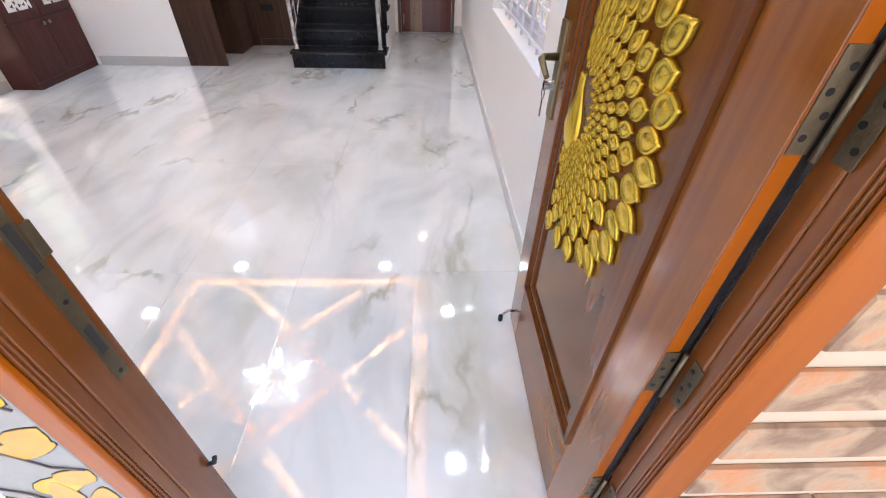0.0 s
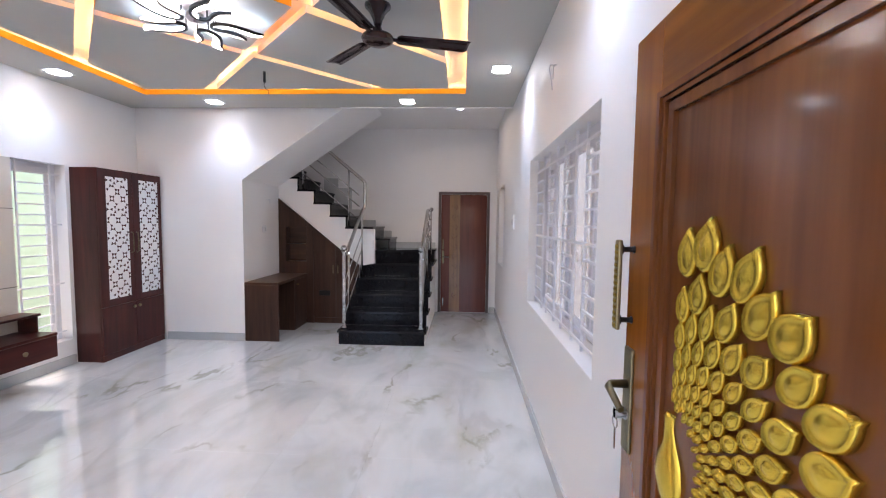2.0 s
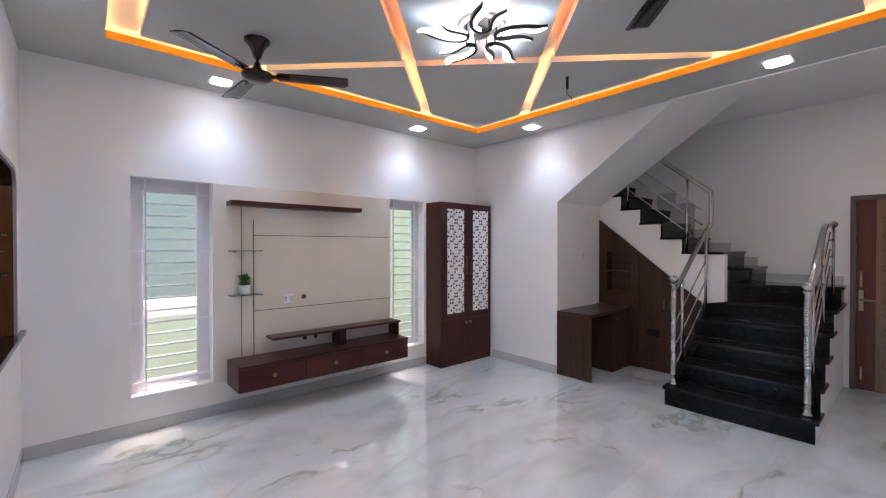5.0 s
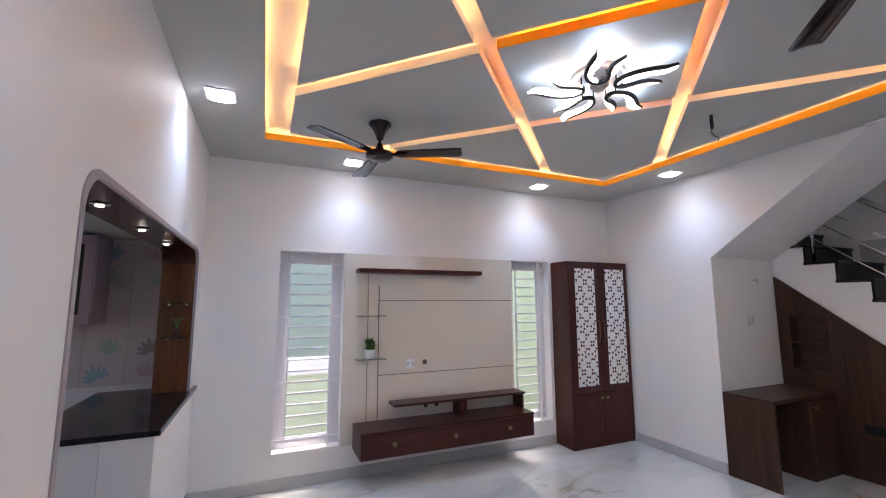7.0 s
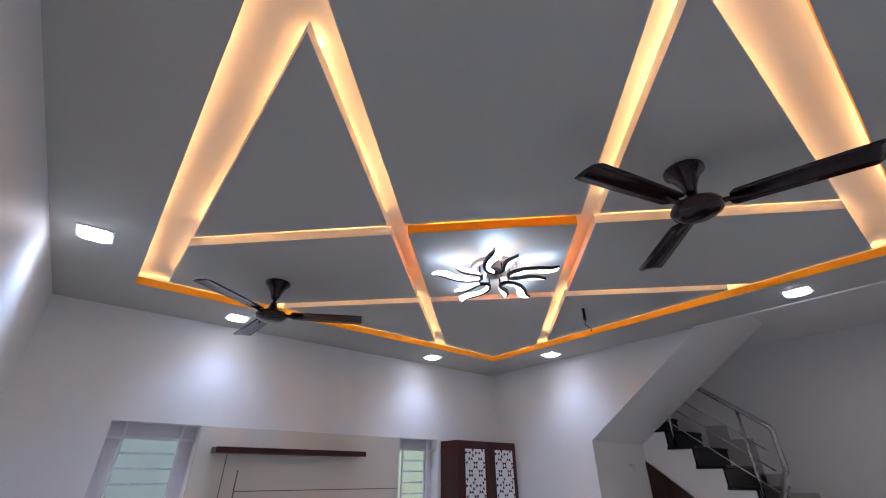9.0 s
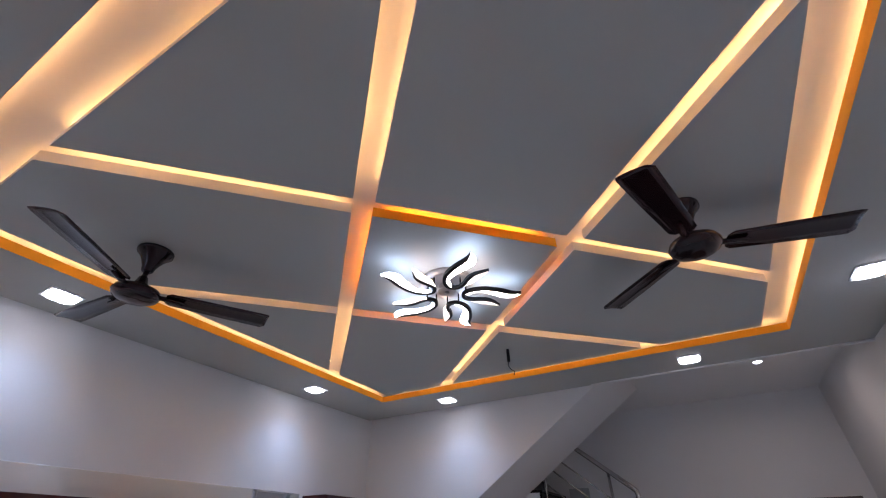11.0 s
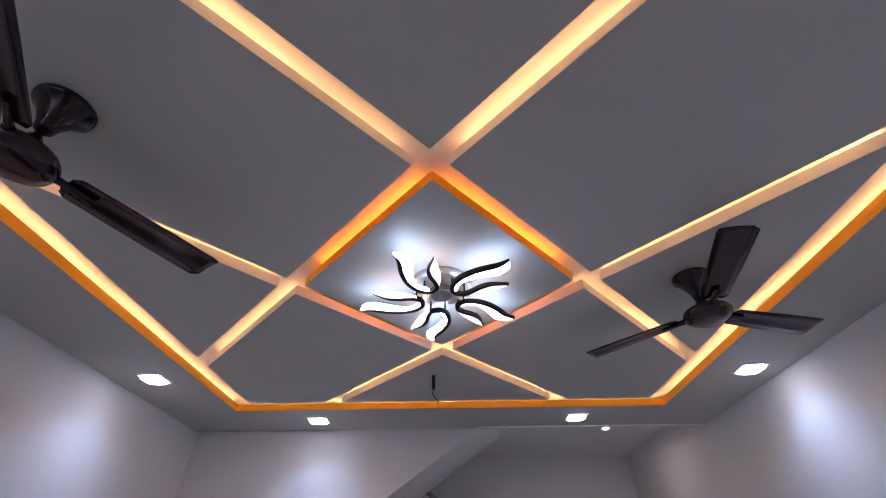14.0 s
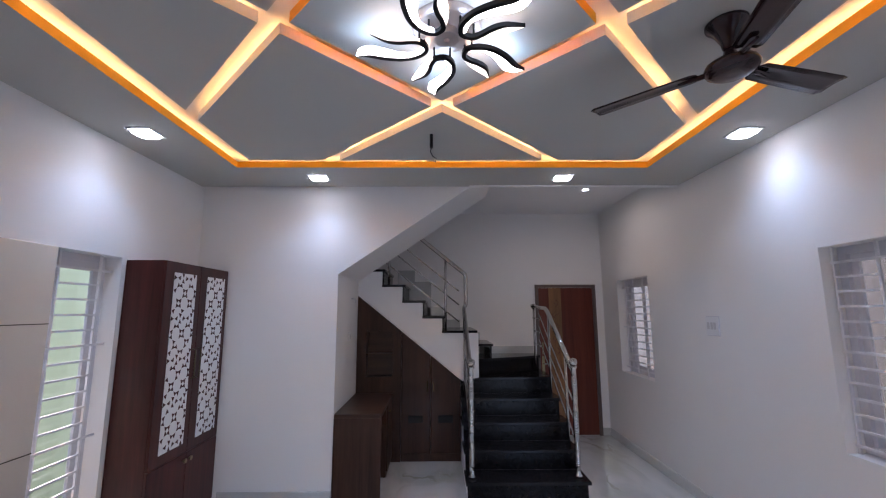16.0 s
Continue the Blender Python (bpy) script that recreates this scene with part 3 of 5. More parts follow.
# ---------------------------------------------------------------- windows
def window(name, X, s, hole, panes, rails, label, cols=None):
    """A barred window in a wall along y whose room face is at X; s is the outward sign. panes: mullion places; rails: bars."""
    y0, y1, z0, z1 = hole
    ob = base(name, X, (y0 + y1) / 2, z0, label, "window", "", "structure")

    def b(bm, u0, u1, d0, d1, za, zb):
        a, c = sorted((X + s * d0, X + s * d1))
        box(bm, a, c, u0, u1, za, zb)

    bm = bmesh.new()
    f, d0, d1 = 0.05, 0.12, 0.18
    for u0, u1, za, zb in ((y0, y1, z0, z0 + f), (y0, y1, z1 - f, z1), (y0, y0 + f, z0 + f, z1 - f), (y1 - f, y1, z0 + f, z1 - f)):
        b(bm, u0, u1, d0, d1, za, zb)
    part("window_frame", bm, M_UPVC, ob)
    edges = [y0 + f, *panes, y1 - f]
    for k, (ua, ub) in enumerate(zip(edges, edges[1:])):
        e0, e1 = d0 + 0.008 + 0.02 * (k % 2), d0 + 0.032 + 0.02 * (k % 2)
        bm = bmesh.new()
        g = 0.042
        for u0, u1, za, zb in ((ua, ub, z0 + f, z0 + f + g), (ua, ub, z1 - f - g, z1 - f), (ua, ua + g, z0 + f + g, z1 - f - g), (ub - g, ub, z0 + f + g, z1 - f - g)):
            b(bm, u0, u1, e0, e1, za, zb)
        sash = part("sash", bm, M_UPVC, ob)
        bm = bmesh.new()
        q = 0.003
        for u0, u1, za, zb in ((ua + g, ub - g, z0 + f + g, z0 + f + g + q), (ua + g, ub - g, z1 - f - g - q, z1 - f - g), (ua + g, ua + g + q, z0 + f + g + q, z1 - f - g - q), (ub - g - q, ub - g, z0 + f + g + q, z1 - f - g - q)):
            b(bm, u0, u1, e0 + 0.002, e1 - 0.002, za, zb)
        part("gasket", bm, M_UPVC, sash)
        bm = bmesh.new()
        b(bm, ua + g + q, ub - g - q, e0 + 0.010, e0 + 0.014, z0 + f + g + q, z1 - f - g - q)
        pane = part("pane", bm, M_PANE, sash)
        pane.visible_shadow = False
    bm = bmesh.new()
    b(bm, y0, y1, 0.002, d0, z0 - 0.018, z0 + 0.004)
    part("window_sill", bm, M_WALL, ob)
    # welded grille in front of the glass
    verts, (n, lo, hi), mids = rails
    for u in verts:
        bm = bmesh.new()
        b(bm, u - 0.007, u + 0.007, 0.066, 0.080, z0, z1)
        part("grille_bar", bm, M_GRILL, ob)
    for i in range(n):
        z = lo + (hi - lo) * i / (n - 1)
        bm = bmesh.new()
        if i in mids:
            b(bm, y0, y1, 0.062, 0.070, z - 0.008, z + 0.008)
        else:
            for ua, ub in cols or ((verts[0], verts[-1]),):
                b(bm, ua, ub, 0.064, 0.076, z - 0.007, z + 0.007)
        part("grille_rail", bm, M_GRILL, ob)
    return ob


window("window_1", XL, -1, LW, [], ([LW[0] + 0.105, LW[1] - 0.105], (17, LW[2] + 0.09, LW[3] - 0.11), (0, 5, 11, 16)), "tall grey-framed window with white steel grille")
window("window_2", XL, -1, RW, [], ([RW[0] + 0.10, RW[1] - 0.10], (17, RW[2] + 0.09, RW[3] - 0.11), (0, 5, 11, 16)), "narrow tall window with white steel grille")
GV = (2.50, 2.77, 2.98, 3.25, 3.46, 3.73, 3.91, 4.175)
window("window_3", XR, 1, BW, [2.87, 3.355, 3.82], (GV, (13, BW[2] + 0.05, BW[3] - 0.10), (0, 6, 12)), "wide four-light window with lilac-white steel grille", ((BW[0], 2.50), (2.50, 2.77), (2.98, 3.25), (3.46, 3.73), (3.91, 4.175)))
window("window_4", XR, 1, SW, [SW[0] + 0.41], ([SW[0] + k for k in (0.08, 0.28, 0.52, 0.74)], (13, SW[2] + 0.07, SW[3] - 0.10), (0, 6, 12)), "stair-hall window with white steel grille")

# ---------------------------------------------------------------- staircase
RISE, GO, SX0, SX1, SY = 0.187, 0.28, -1.29, -0.19, 5.64
stair = base("staircase", -0.74, SY, 0, "staircase with black granite treads and white sides", "staircase")
UP = [(1.31, -0.87), (1.49, -1.09), (1.665, -1.48), (1.855, -1.72), (2.05, -1.97), (2.24, -2.22), (2.43, -2.47)]
FS = 6.73
for i in range(5):
    y, z = SY + GO * i, RISE * (i + 1)
    bm = soft_box(SX0 - 0.015, SX1 + 0.030, y - 0.020, (YB if i == 4 else y + GO + 0.01), z - 0.032, z, 0.006, 2)
    part("tread", bm, M_TREAD, stair)
    bm = bmesh.new()
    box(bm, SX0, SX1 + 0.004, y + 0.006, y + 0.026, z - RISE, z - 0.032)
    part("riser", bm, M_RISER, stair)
# winder: the sixth rise runs aslant across the turn
z = RISE * 6
bm = bmesh.new()
prism(bm, [(-1.10, 6.93), (SX1 + 0.025, 7.38), (SX1 + 0.025, YB), (-1.10, YB)], "z", z - 0.032, z)
part("tread", bm, M_TREAD, stair)
bm = bmesh.new()
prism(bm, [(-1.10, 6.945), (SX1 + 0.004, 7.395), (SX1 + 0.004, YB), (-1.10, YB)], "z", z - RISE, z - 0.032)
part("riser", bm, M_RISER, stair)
bm = bmesh.new()
pts = [(SY + 0.026, 0.0)]
for i in range(5):
    pts += [(SY + GO * i + 0.026, RISE * (i + 1) - 0.032), (SY + GO * (i + 1) + 0.026 if i < 4 else YB, RISE * (i + 1) - 0.032)]
pts += [(YB, 0.0)]
prism(bm, pts, "x", SX0 + 0.004, SX1)
part("stringer", bm, M_WALL, stair, "white plastered side of the flight")
zprev = RISE * 6
for k, (z, x) in enumerate(UP):
    xn = UP[k + 1][1] if k + 1 < len(UP) else -2.54
    y0 = FS if k > 0 else 6.98
    bm = soft_box(xn - 0.03, x + 0.012, y0 - 0.02, YB, z - 0.03, z, 0.006, 2)
    part("tread", bm, M_TREAD, stair)
    bm = bmesh.new()
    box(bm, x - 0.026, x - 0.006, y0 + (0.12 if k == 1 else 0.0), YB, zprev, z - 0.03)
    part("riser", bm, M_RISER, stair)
    zprev = z
bm = bmesh.new()
prof = [(-1.068, 0.935), (-1.068, 1.46)]
for k in range(1, len(UP)):
    z, x = UP[k]
    xn = UP[k + 1][1] if k + 1 < len(UP) else -2.54
    if k > 1:
        prof += [(x - 0.026, UP[k - 1][0] - 0.03), (x - 0.026, z - 0.03)]
    prof += [(xn - 0.026 if k + 1 < len(UP) else -2.54, z - 0.03)]
prof += [(-2.54, 1.92), (-1.27, 0.895)]
prism(bm, prof, "y", FS, FS + 0.10)
part("stringer", bm, M_WALL, stair, "white stepped side of the upper flight")
# stepped skirting on the back wall
bm = bmesh.new()
box(bm, -0.96, SX1, YB - 0.012, YB, RISE * 6, RISE * 6 + 0.10)
for xa, xb, za, zb in ((-1.24, -0.96, 1.30, 1.418), (-1.48, -1.24, 1.49, 1.60), (-1.72, -1.48, 1.665, 1.78), (-1.90, -1.66, 1.855, 2.147), (-2.15, -1.90, 2.05, 2.315)):
    box(bm, xa, xb, YB - 0.012, YB, za - 0.2, zb)
structure("baseboard", bm, M_SKIRT, "grey stepped tile skirting along the stairs", "skirting")


def newel(x, y, z0, z1, parent):
    bm = bmesh.new()
    prof = [(0.036, z0), (0.036, z0 + 0.02), (0.024, z0 + 0.03)]
    for a, b in ((0.10, 0.26), (0.38, 0.62), (0.70, 0.88)):
        za, zb = z0 + (z1 - z0) * a, z0 + (z1 - z0) * b
        n = 9
        for i in range(n):
            h = za + (zb - za) * i / n
            d = (zb - za) / n
            prof += [(0.024, h), (0.0275, h + d * 0.3), (0.0275, h + d * 0.6), (0.024, h + d * 0.9)]
    prof += [(0.024, z1 - 0.01), (0.034, z1), (0.034, z1 + 0.012), (0.016, z1 + 0.018)]
    lathe(bm, prof, x, y, 20)
    p = part("newel", bm, M_STEEL, parent)
    bm = bmesh.new()
    lathe(bm, [(0.040 * math.sin(a), z1 + 0.052 - 0.040 * math.cos(a)) for a in [0.3 + i * (math.pi - 0.3) / 10 for i in range(11)]], x, y, 20)
    part("ball", bm, M_STEEL, p)


def bar(name, pts, r, parent):
    bm = bmesh.new()
    tube(bm, pts, r)
    return part(name, bm, M_STEEL, parent)


rail = base("stair_railing", -1.24, 5.73, RISE, "stainless steel railing with ringed newel post and ball", "railing", "stair railings")
newel(-1.24, 5.73, RISE, 1.18, rail)
K = RISE / GO
bar("handrail", [(-1.24, 5.73, 1.13), (-1.24, 5.90, 1.205), (-1.24, 6.70, 1.735), (-1.235, 6.745, 1.765), (-1.218, 6.762, 1.80), (-1.213, 6.765, 1.85), (-1.213, 6.765, 2.15), (-1.222, 6.765, 2.18), (-1.25, 6.765, 2.205), (-2.40, 6.765, 3.14)], 0.025, rail)
for dz in (-0.33, -0.56, -0.76):
    bar("rail_rod", [(-1.24, 5.75, 1.115 + dz), (-1.24, 6.72, 1.748 + dz)], 0.008, rail)
for z in (1.97, 1.80, 1.595):
    bar("rail_rod", [(-1.30, 6.765, z), (-2.40, 6.765, z + 0.81 * 1.10)], 0.008, rail)
for y in (5.955, 6.68):
    n = int((y - SY) / GO) + 1
    bar("baluster", [(-1.24, y, n * RISE), (-1.24, y, 1.13 + 0.66 * (y - 5.76))], 0.015, rail)
bar("baluster", [(-1.465, 6.765, 1.49), (-1.465, 6.765, 2.36)], 0.015, rail)
bar("baluster", [(-2.17, 6.765, 2.05), (-2.17, 6.765, 2.94)], 0.015, rail)
rail = base("stair_railing", -0.245, 5.73, RISE, "stainless steel railing on the open side of the stairs", "railing", "stair railings")
newel(-0.245, 5.73, RISE, 1.18, rail)
bar("handrail", [(-0.245, 5.73, 1.13), (-0.245, 6.60, 1.13 + K * 0.87), (-0.245, 6.70, 1.75), (-0.245, 7.34, 1.785)], 0.025, rail)
bm = bmesh.new()
lathe(bm, [(0.036 * math.sin(a), -0.036 * math.cos(a)) for a in [0.05 + i * 3.04 / 10 for i in range(11)]], 0, 0, 16, "y", (-0.245, 7.36, 1.785))
part("ball", bm, M_STEEL, rail)
for dz in (0.35, 0.52, 0.69):
    bar("rail_rod", [(-0.245, 5.75, RISE + dz - 0.05), (-0.245, 7.05, RISE + dz - 0.05 + K * 1.30)], 0.008, rail)
    bar("rail_rod", [(-0.245, 7.02, RISE * 6 + dz - 0.20), (-0.245, 7.40, RISE * 6 + dz - 0.18)], 0.008, rail)
for y in (5.98, 6.58, 7.33):
    n = min(5, int((y - SY) / GO) + 1)
    bar("baluster", [(-0.245, y, n * RISE), (-0.245, y, min(1.77, 1.13 + K * (y - 5.73) - 0.02))], 0.014, rail)

# ---------------------------------------------------------------- under-stair joinery
board = base("storage_board", -1.9, FS, 0, "dark walnut panelled storage under the stairs", "cabinet")
by0, by1 = FS - 0.03, FS - 0.004
NX0, NX1, NZ0, NZ1 = -2.42, -2.11, 0.955, 1.48
lim = lambda x: 1.915 - 0.805 * (x + 2.54)
for pts in (
    [(-2.535, 0.0), (NX0, 0.0), (NX0, lim(NX0)), (-2.535, lim(-2.535))],
    [(NX0, 0.0), (NX1, 0.0), (NX1, NZ0), (NX0, NZ0)],
    [(NX0, NZ1), (NX1, NZ1), (NX1, lim(NX1)), (NX0, lim(NX0))],
    [(NX1, 0.0), (-2.0, 0.0), (-2.0, lim(-2.0)), (NX1, lim(NX1))],
):
    bm = bmesh.new()
    prism(bm, pts, "y", by0, by1)
    part("panel", bm, M_WALNUT, board)
for xa, xb in ((-1.996, -1.652), (-1.648, -1.295)):
    bm = bmesh.new()
    prism(bm, [(xa, 0.09), (xb, 0.09), (xb, lim(xb)), (xa, lim(xa))], "y", by0, by1)
    d = part("cupboard_door", bm, M_WALNUT, board)
    hx = xb - 0.035 if xa < -1.7 else xa + 0.035
    bm = bmesh.new()
    tube(bm, [(hx, by0 - 0.018, 0.78), (hx, by0 - 0.018, 0.90)], 0.005)
    tube(bm, [(hx, by0 - 0.018, 0.79), (hx, by0 + 0.002, 0.79)], 0.004)
    tube(bm, [(hx, by0 - 0.018, 0.89), (hx, by0 + 0.002, 0.89)], 0.004)
    part("handle", bm, M_BRASS, d)
    bm = soft_box((xa + xb) / 2 - 0.085, (xa + xb) / 2 + 0.085, by0 - 0.006, by0 + 0.003, 0.43, 0.51, 0.003)
    part("vent", bm, M_BLACK, d, "black rectangular vent plate")
bm = bmesh.new()
box(bm, -1.996, -1.295, by0 + 0.01, by1, 0.0, 0.085)
part("plinth", bm, M_WALNUT, board)
bm = bmesh.new()
box(bm, NX0 - 0.01, NX1 + 0.01, FS + 0.102, FS + 0.112, NZ0 - 0.01, NZ1 + 0.01)
niche = part("niche", bm, M_WALNUTX, board, "open niche with one shelf")
for nm, x0, x1, z0, z1 in (("niche_side", NX0 - 0.012, NX0, NZ0, NZ1), ("niche_side", NX1, NX1 + 0.012, NZ0, NZ1), ("niche_floor", NX0, NX1, NZ0 - 0.012, NZ0), ("niche_top", NX0, NX1, NZ1, NZ1 + 0.012), ("niche_shelf", NX0, NX1, 1.205, 1.223)):
    bm = bmesh.new()
    box(bm, x0, x1, by0 - 0.004, FS + 0.101, z0, z1)
    part(nm, bm, M_WALNUTX, niche)

desk = base("study_desk", -2.31, 6.2, 0, "dark walnut laminate study desk with drawer pedestal", "desk")
part("desktop", soft_box(-2.535, -2.09, 5.68, FS - 0.034, 0.735, 0.77, 0.003), M_WALNUTX, desk)
part("end_panel", soft_box(-2.535, -2.09, 5.68, 5.705, 0.0, 0.735, 0.002), M_WALNUT, desk)
ped = part("pedestal", soft_box(-2.50, -2.112, 6.25, FS - 0.034, 0.0, 0.735, 0.002), M_WALNUT, desk)
bm = soft_box(-2.112, -2.096, 6.26, FS - 0.045, 0.06, 0.72, 0.002)
pd = part("pedestal_door", bm, M_WALNUT, ped)
bm = bmesh.new()
lathe(bm, [(0.008, 0.0), (0.008, 0.012), (0.014, 0.018), (0.012, 0.026)], 0, 0, 14, "x", (-2.096, 6.30, 0.66))
part("knob", bm, M_BRASS, desk)

# flush door at the end of the hall
hd = base("hall_door", 0.30, YB, 0, "closed maroon flush door with carved teak inlay strip", "door", "", "structure")
DX0, DX1, DZ = -0.14, 0.742, 2.10
bm = bmesh.new()
for x0, x1, z0, z1 in ((DX0, DX0 + 0.045, 0, DZ), (DX1 - 0.045, DX1, 0, DZ), (DX0 + 0.045, DX1 - 0.045, DZ - 0.045, DZ)):
    box(bm, x0, x1, YB - 0.03, YB - 0.001, z0, z1)
part("door_frame", bm, M_FRAME, hd)
part("leaf", soft_box(DX0 + 0.048, DX1 - 0.048, YB - 0.018, YB - 0.002, 0.008, DZ - 0.048, 0.002), M_DOORL, hd)
part("inlay", soft_box(0.055, 0.235, YB - 0.021, YB - 0.016, 0.008, DZ - 0.048, 0.001), M_DOORS, hd, "golden teak strip with carved leaf lines")
for z in [0.30 + 0.17 * i for i in range(10)]:
    bm = bmesh.new()
    s = 1 if int(round(z * 100)) % 2 else -1
    tube(bm, [(0.145 + 0.045 * math.sin(u * 3.0) * s, YB - 0.022, z + 0.10 * (u - 0.5)) for u in [i / 8 for i in range(9)]], 0.0035, 6)
    tube(bm, [(0.145 - 0.055 * s + 0.09 * s * u, YB - 0.022, z + 0.03 - 0.06 * u) for u in [i / 4 for i in range(5)]], 0.003, 6)
    part("carved_line", bm, M_DOORL, hd)
bm = soft_box(-0.075, -0.035, YB - 0.026, YB - 0.017, 0.86, 1.08, 0.003)
lk = part("lock_plate", bm, M_BRASS, hd)
bm = bmesh.new()
tube(bm, [(-0.055, YB - 0.024, 0.98), (-0.055, YB - 0.06, 0.98), (-0.045, YB - 0.065, 0.98), (0.06, YB - 0.065, 0.978)], 0.009)
part("lever", bm, M_STEEL, lk)
bm = soft_box(-0.065, -0.045, YB - 0.034, YB - 0.017, 1.11, 1.28, 0.004)
part("door_bolt", bm, M_BRASS, hd)
bm = soft_box(-0.06, -0.04, YB - 0.034, YB - 0.017, 0.12, 0.26, 0.004)
part("door_bolt", bm, M_STEEL, hd)

# ---------------------------------------------------------------- television wall
PNX = XL + 0.018
pan = base("wall_panelling", XL, 3.2, 0.30, "glossy beige laminate wall panelling with bronze grooves", "wall panel", "", "structure")
bm = soft_box(XL + 0.001, PNX, 2.245, 4.175, 0.30, 2.13, 0.002, 1)
part("backing", bm, M_BEIGE, pan)
for y0, y1, z0, z1 in ((2.598, 4.175, 1.658, 1.664), (2.598, 4.175, 0.923, 0.929), (2.481, 2.487, 0.50, 1.930), (2.590, 2.598, 0.50, 1.815)):
    bm = bmesh.new()
    box(bm, PNX - 0.002, PNX + 0.0025, y0, y1, z0, z1)
    part("groove", bm, M_GROOVE, pan)

ledge = thing("wall_shelf", soft_box(PNX, XL + 0.185, 2.355, 3.692, 1.932, 1.975, 0.003), M_LAMIY, "long maroon laminate wall shelf on the beige panel", "shelf")


def glass_shelf(z):
    s = base("glass_shelf", XL + 0.07, 2.50, z, "small clear glass shelf on the beige panel", "shelf", "glass shelves")
    part("plate", soft_box(PNX + 0.001, XL + 0.15, 2.365, 2.64, z, z + 0.010, 0.002), M_GLASS, s)
    for y in (2.42, 2.585):
        part("clip", soft_box(PNX, PNX + 0.025, y - 0.01, y + 0.01, z - 0.012, z - 0.0005, 0.002), M_STEEL, s)


glass_shelf(1.092)
glass_shelf(1.507)

pot = base("potted_plant", XL + 0.085, 2.495, 1.1025, "small green succulent in a white ribbed pot", "plant")
bm = bmesh.new()
px, py, pz = XL + 0.085, 2.495, 1.1025
lathe(bm, [(0.036, pz), (0.041, pz + 0.004), (0.050, pz + 0.078), (0.050, pz + 0.086), (0.044, pz + 0.086), (0.042, pz + 0.072), (0.002, pz + 0.070)], px, py, 24)
part("pot", bm, M_WHITE, pot)
bm = bmesh.new()
lathe(bm, [(0.041, pz + 0.0725), (0.002, pz + 0.077)], px, py, 12)
part("soil", bm, M_TRUNK, pot)
rnd = random.Random(5)
bm = bmesh.new()
for i in range(110):
    a, e = rnd.uniform(0, 6.28), rnd.uniform(0.15, 1.5)
    h = rnd.uniform(0.0, 0.085)
    d = Vector((math.cos(a) * math.cos(e), math.sin(a) * math.cos(e), math.sin(e)))
    o = Vector((px, py, pz + 0.078 + h)) + 0.020 * Vector((d.x, d.y, 0))
    ln, w = rnd.uniform(0.035, 0.058), rnd.uniform(0.009, 0.014)
    s = d.cross(Vector((0, 0, 1))).normalized() * w
    u = s.cross(d).normalized() * 0.006
    v = [bm.verts.new(q) for q in (o, o + d * ln * 0.55 + s + u, o + d * ln, o + d * ln * 0.55 - s + u)]
    bm.faces.new(v)
    w2 = [bm.verts.new(q) for q in (o - u, o + d * ln * 0.55 + s, o + d * ln - u * 0.2, o + d * ln * 0.55 - s)]
    bm.faces.new(w2)
part("leaves", bm, M_LEAF, pot)
bm = bmesh.new()
tube(bm, [(px, py, pz + 0.07), (px + 0.002, py, pz + 0.15)], 0.004, 8)
part("stem", bm, M_LEAF, pot)


M_SWITCH = mat("grey_switch_plastic", (0.62, 0.61, 0.62), 0.35, var=0.03, bump=0.0)


def socket(name, X, y, z, w, h, s, label, holes):
    """A wall plate on a wall along y; s is the way it faces."""
    o = base(name, X, y, z, label, "switch plate" if name != "power_socket" else "socket")
    a, b = sorted((X, X + s * 0.016))
    part("plate", soft_box(a, b, y - w / 2, y + w / 2, z - h / 2, z + h / 2, 0.003), M_WHITE, o)
    a, b = sorted((X, X + s * 0.004))
    part("back_frame", soft_box(a, b, y - w / 2 - 0.006, y + w / 2 + 0.006, z - h / 2 - 0.006, z + h / 2 + 0.006, 0.0015, 1), M_UPVC, o)
    for u, v, ww, hh, dark in holes:
        a, b = sorted((X + s * 0.012, X + s * 0.0185))
        part("slot" if dark else "rocker", soft_box(a, b, y + u - ww / 2, y + u + ww / 2, z + v - hh / 2, z + v + hh / 2, 0.001, 1), M_BLACK if dark else M_SWITCH, o)


socket("power_socket", PNX, 2.925, 1.018, 0.092, 0.088, 1, "white double power socket on the beige panel", [(-0.03, 0.012, 0.006, 0.014, 1), (-0.018, 0.012, 0.006, 0.014, 1), (-0.024, -0.014, 0.008, 0.012, 1), (0.03, 0.0, 0.03, 0.05, 0)])
bm = bmesh.new()
lathe(bm, [(0.026, 0.0), (0.026, 0.006), (0.020, 0.008), (0.017, 0.003)], 0, 0, 20, "x", (PNX, 3.09, 1.028))
cab = thing("cable_grommet", bm, M_FRAME, "round brown cable grommet in the beige panel", "cable grommet")

tv = base("tv_unit", XL, 3.23, 0.27, "wall-hung maroon laminate television unit with three drawers", "tv unit")
UX = -3.53
part("carcass", soft_box(PNX, UX - 0.018, 2.357, 4.175, 0.270, 0.475, 0.002), M_LAMIY, tv)
part("top", soft_box(PNX, UX, 2.355, 4.177, 0.475, 0.500, 0.002), M_LAMIY, tv)
for k in range(3):
    a, b = 2.359 + 0.605 * k, 2.359 + 0.605 * (k + 1) - 0.004
    dr = part("drawer_front", soft_box(UX - 0.018, UX, a, b, 0.272, 0.472, 0.002), M_LAMIY, tv)
    bm = bmesh.new()
    lathe(bm, [(0.009, 0.0), (0.009, 0.010), (0.020, 0.014), (0.021, 0.022), (0.015, 0.027)], 0, 0, 18, "x", (UX, (a + b) / 2, 0.385))
    part("knob", bm, M_BRASS, dr)
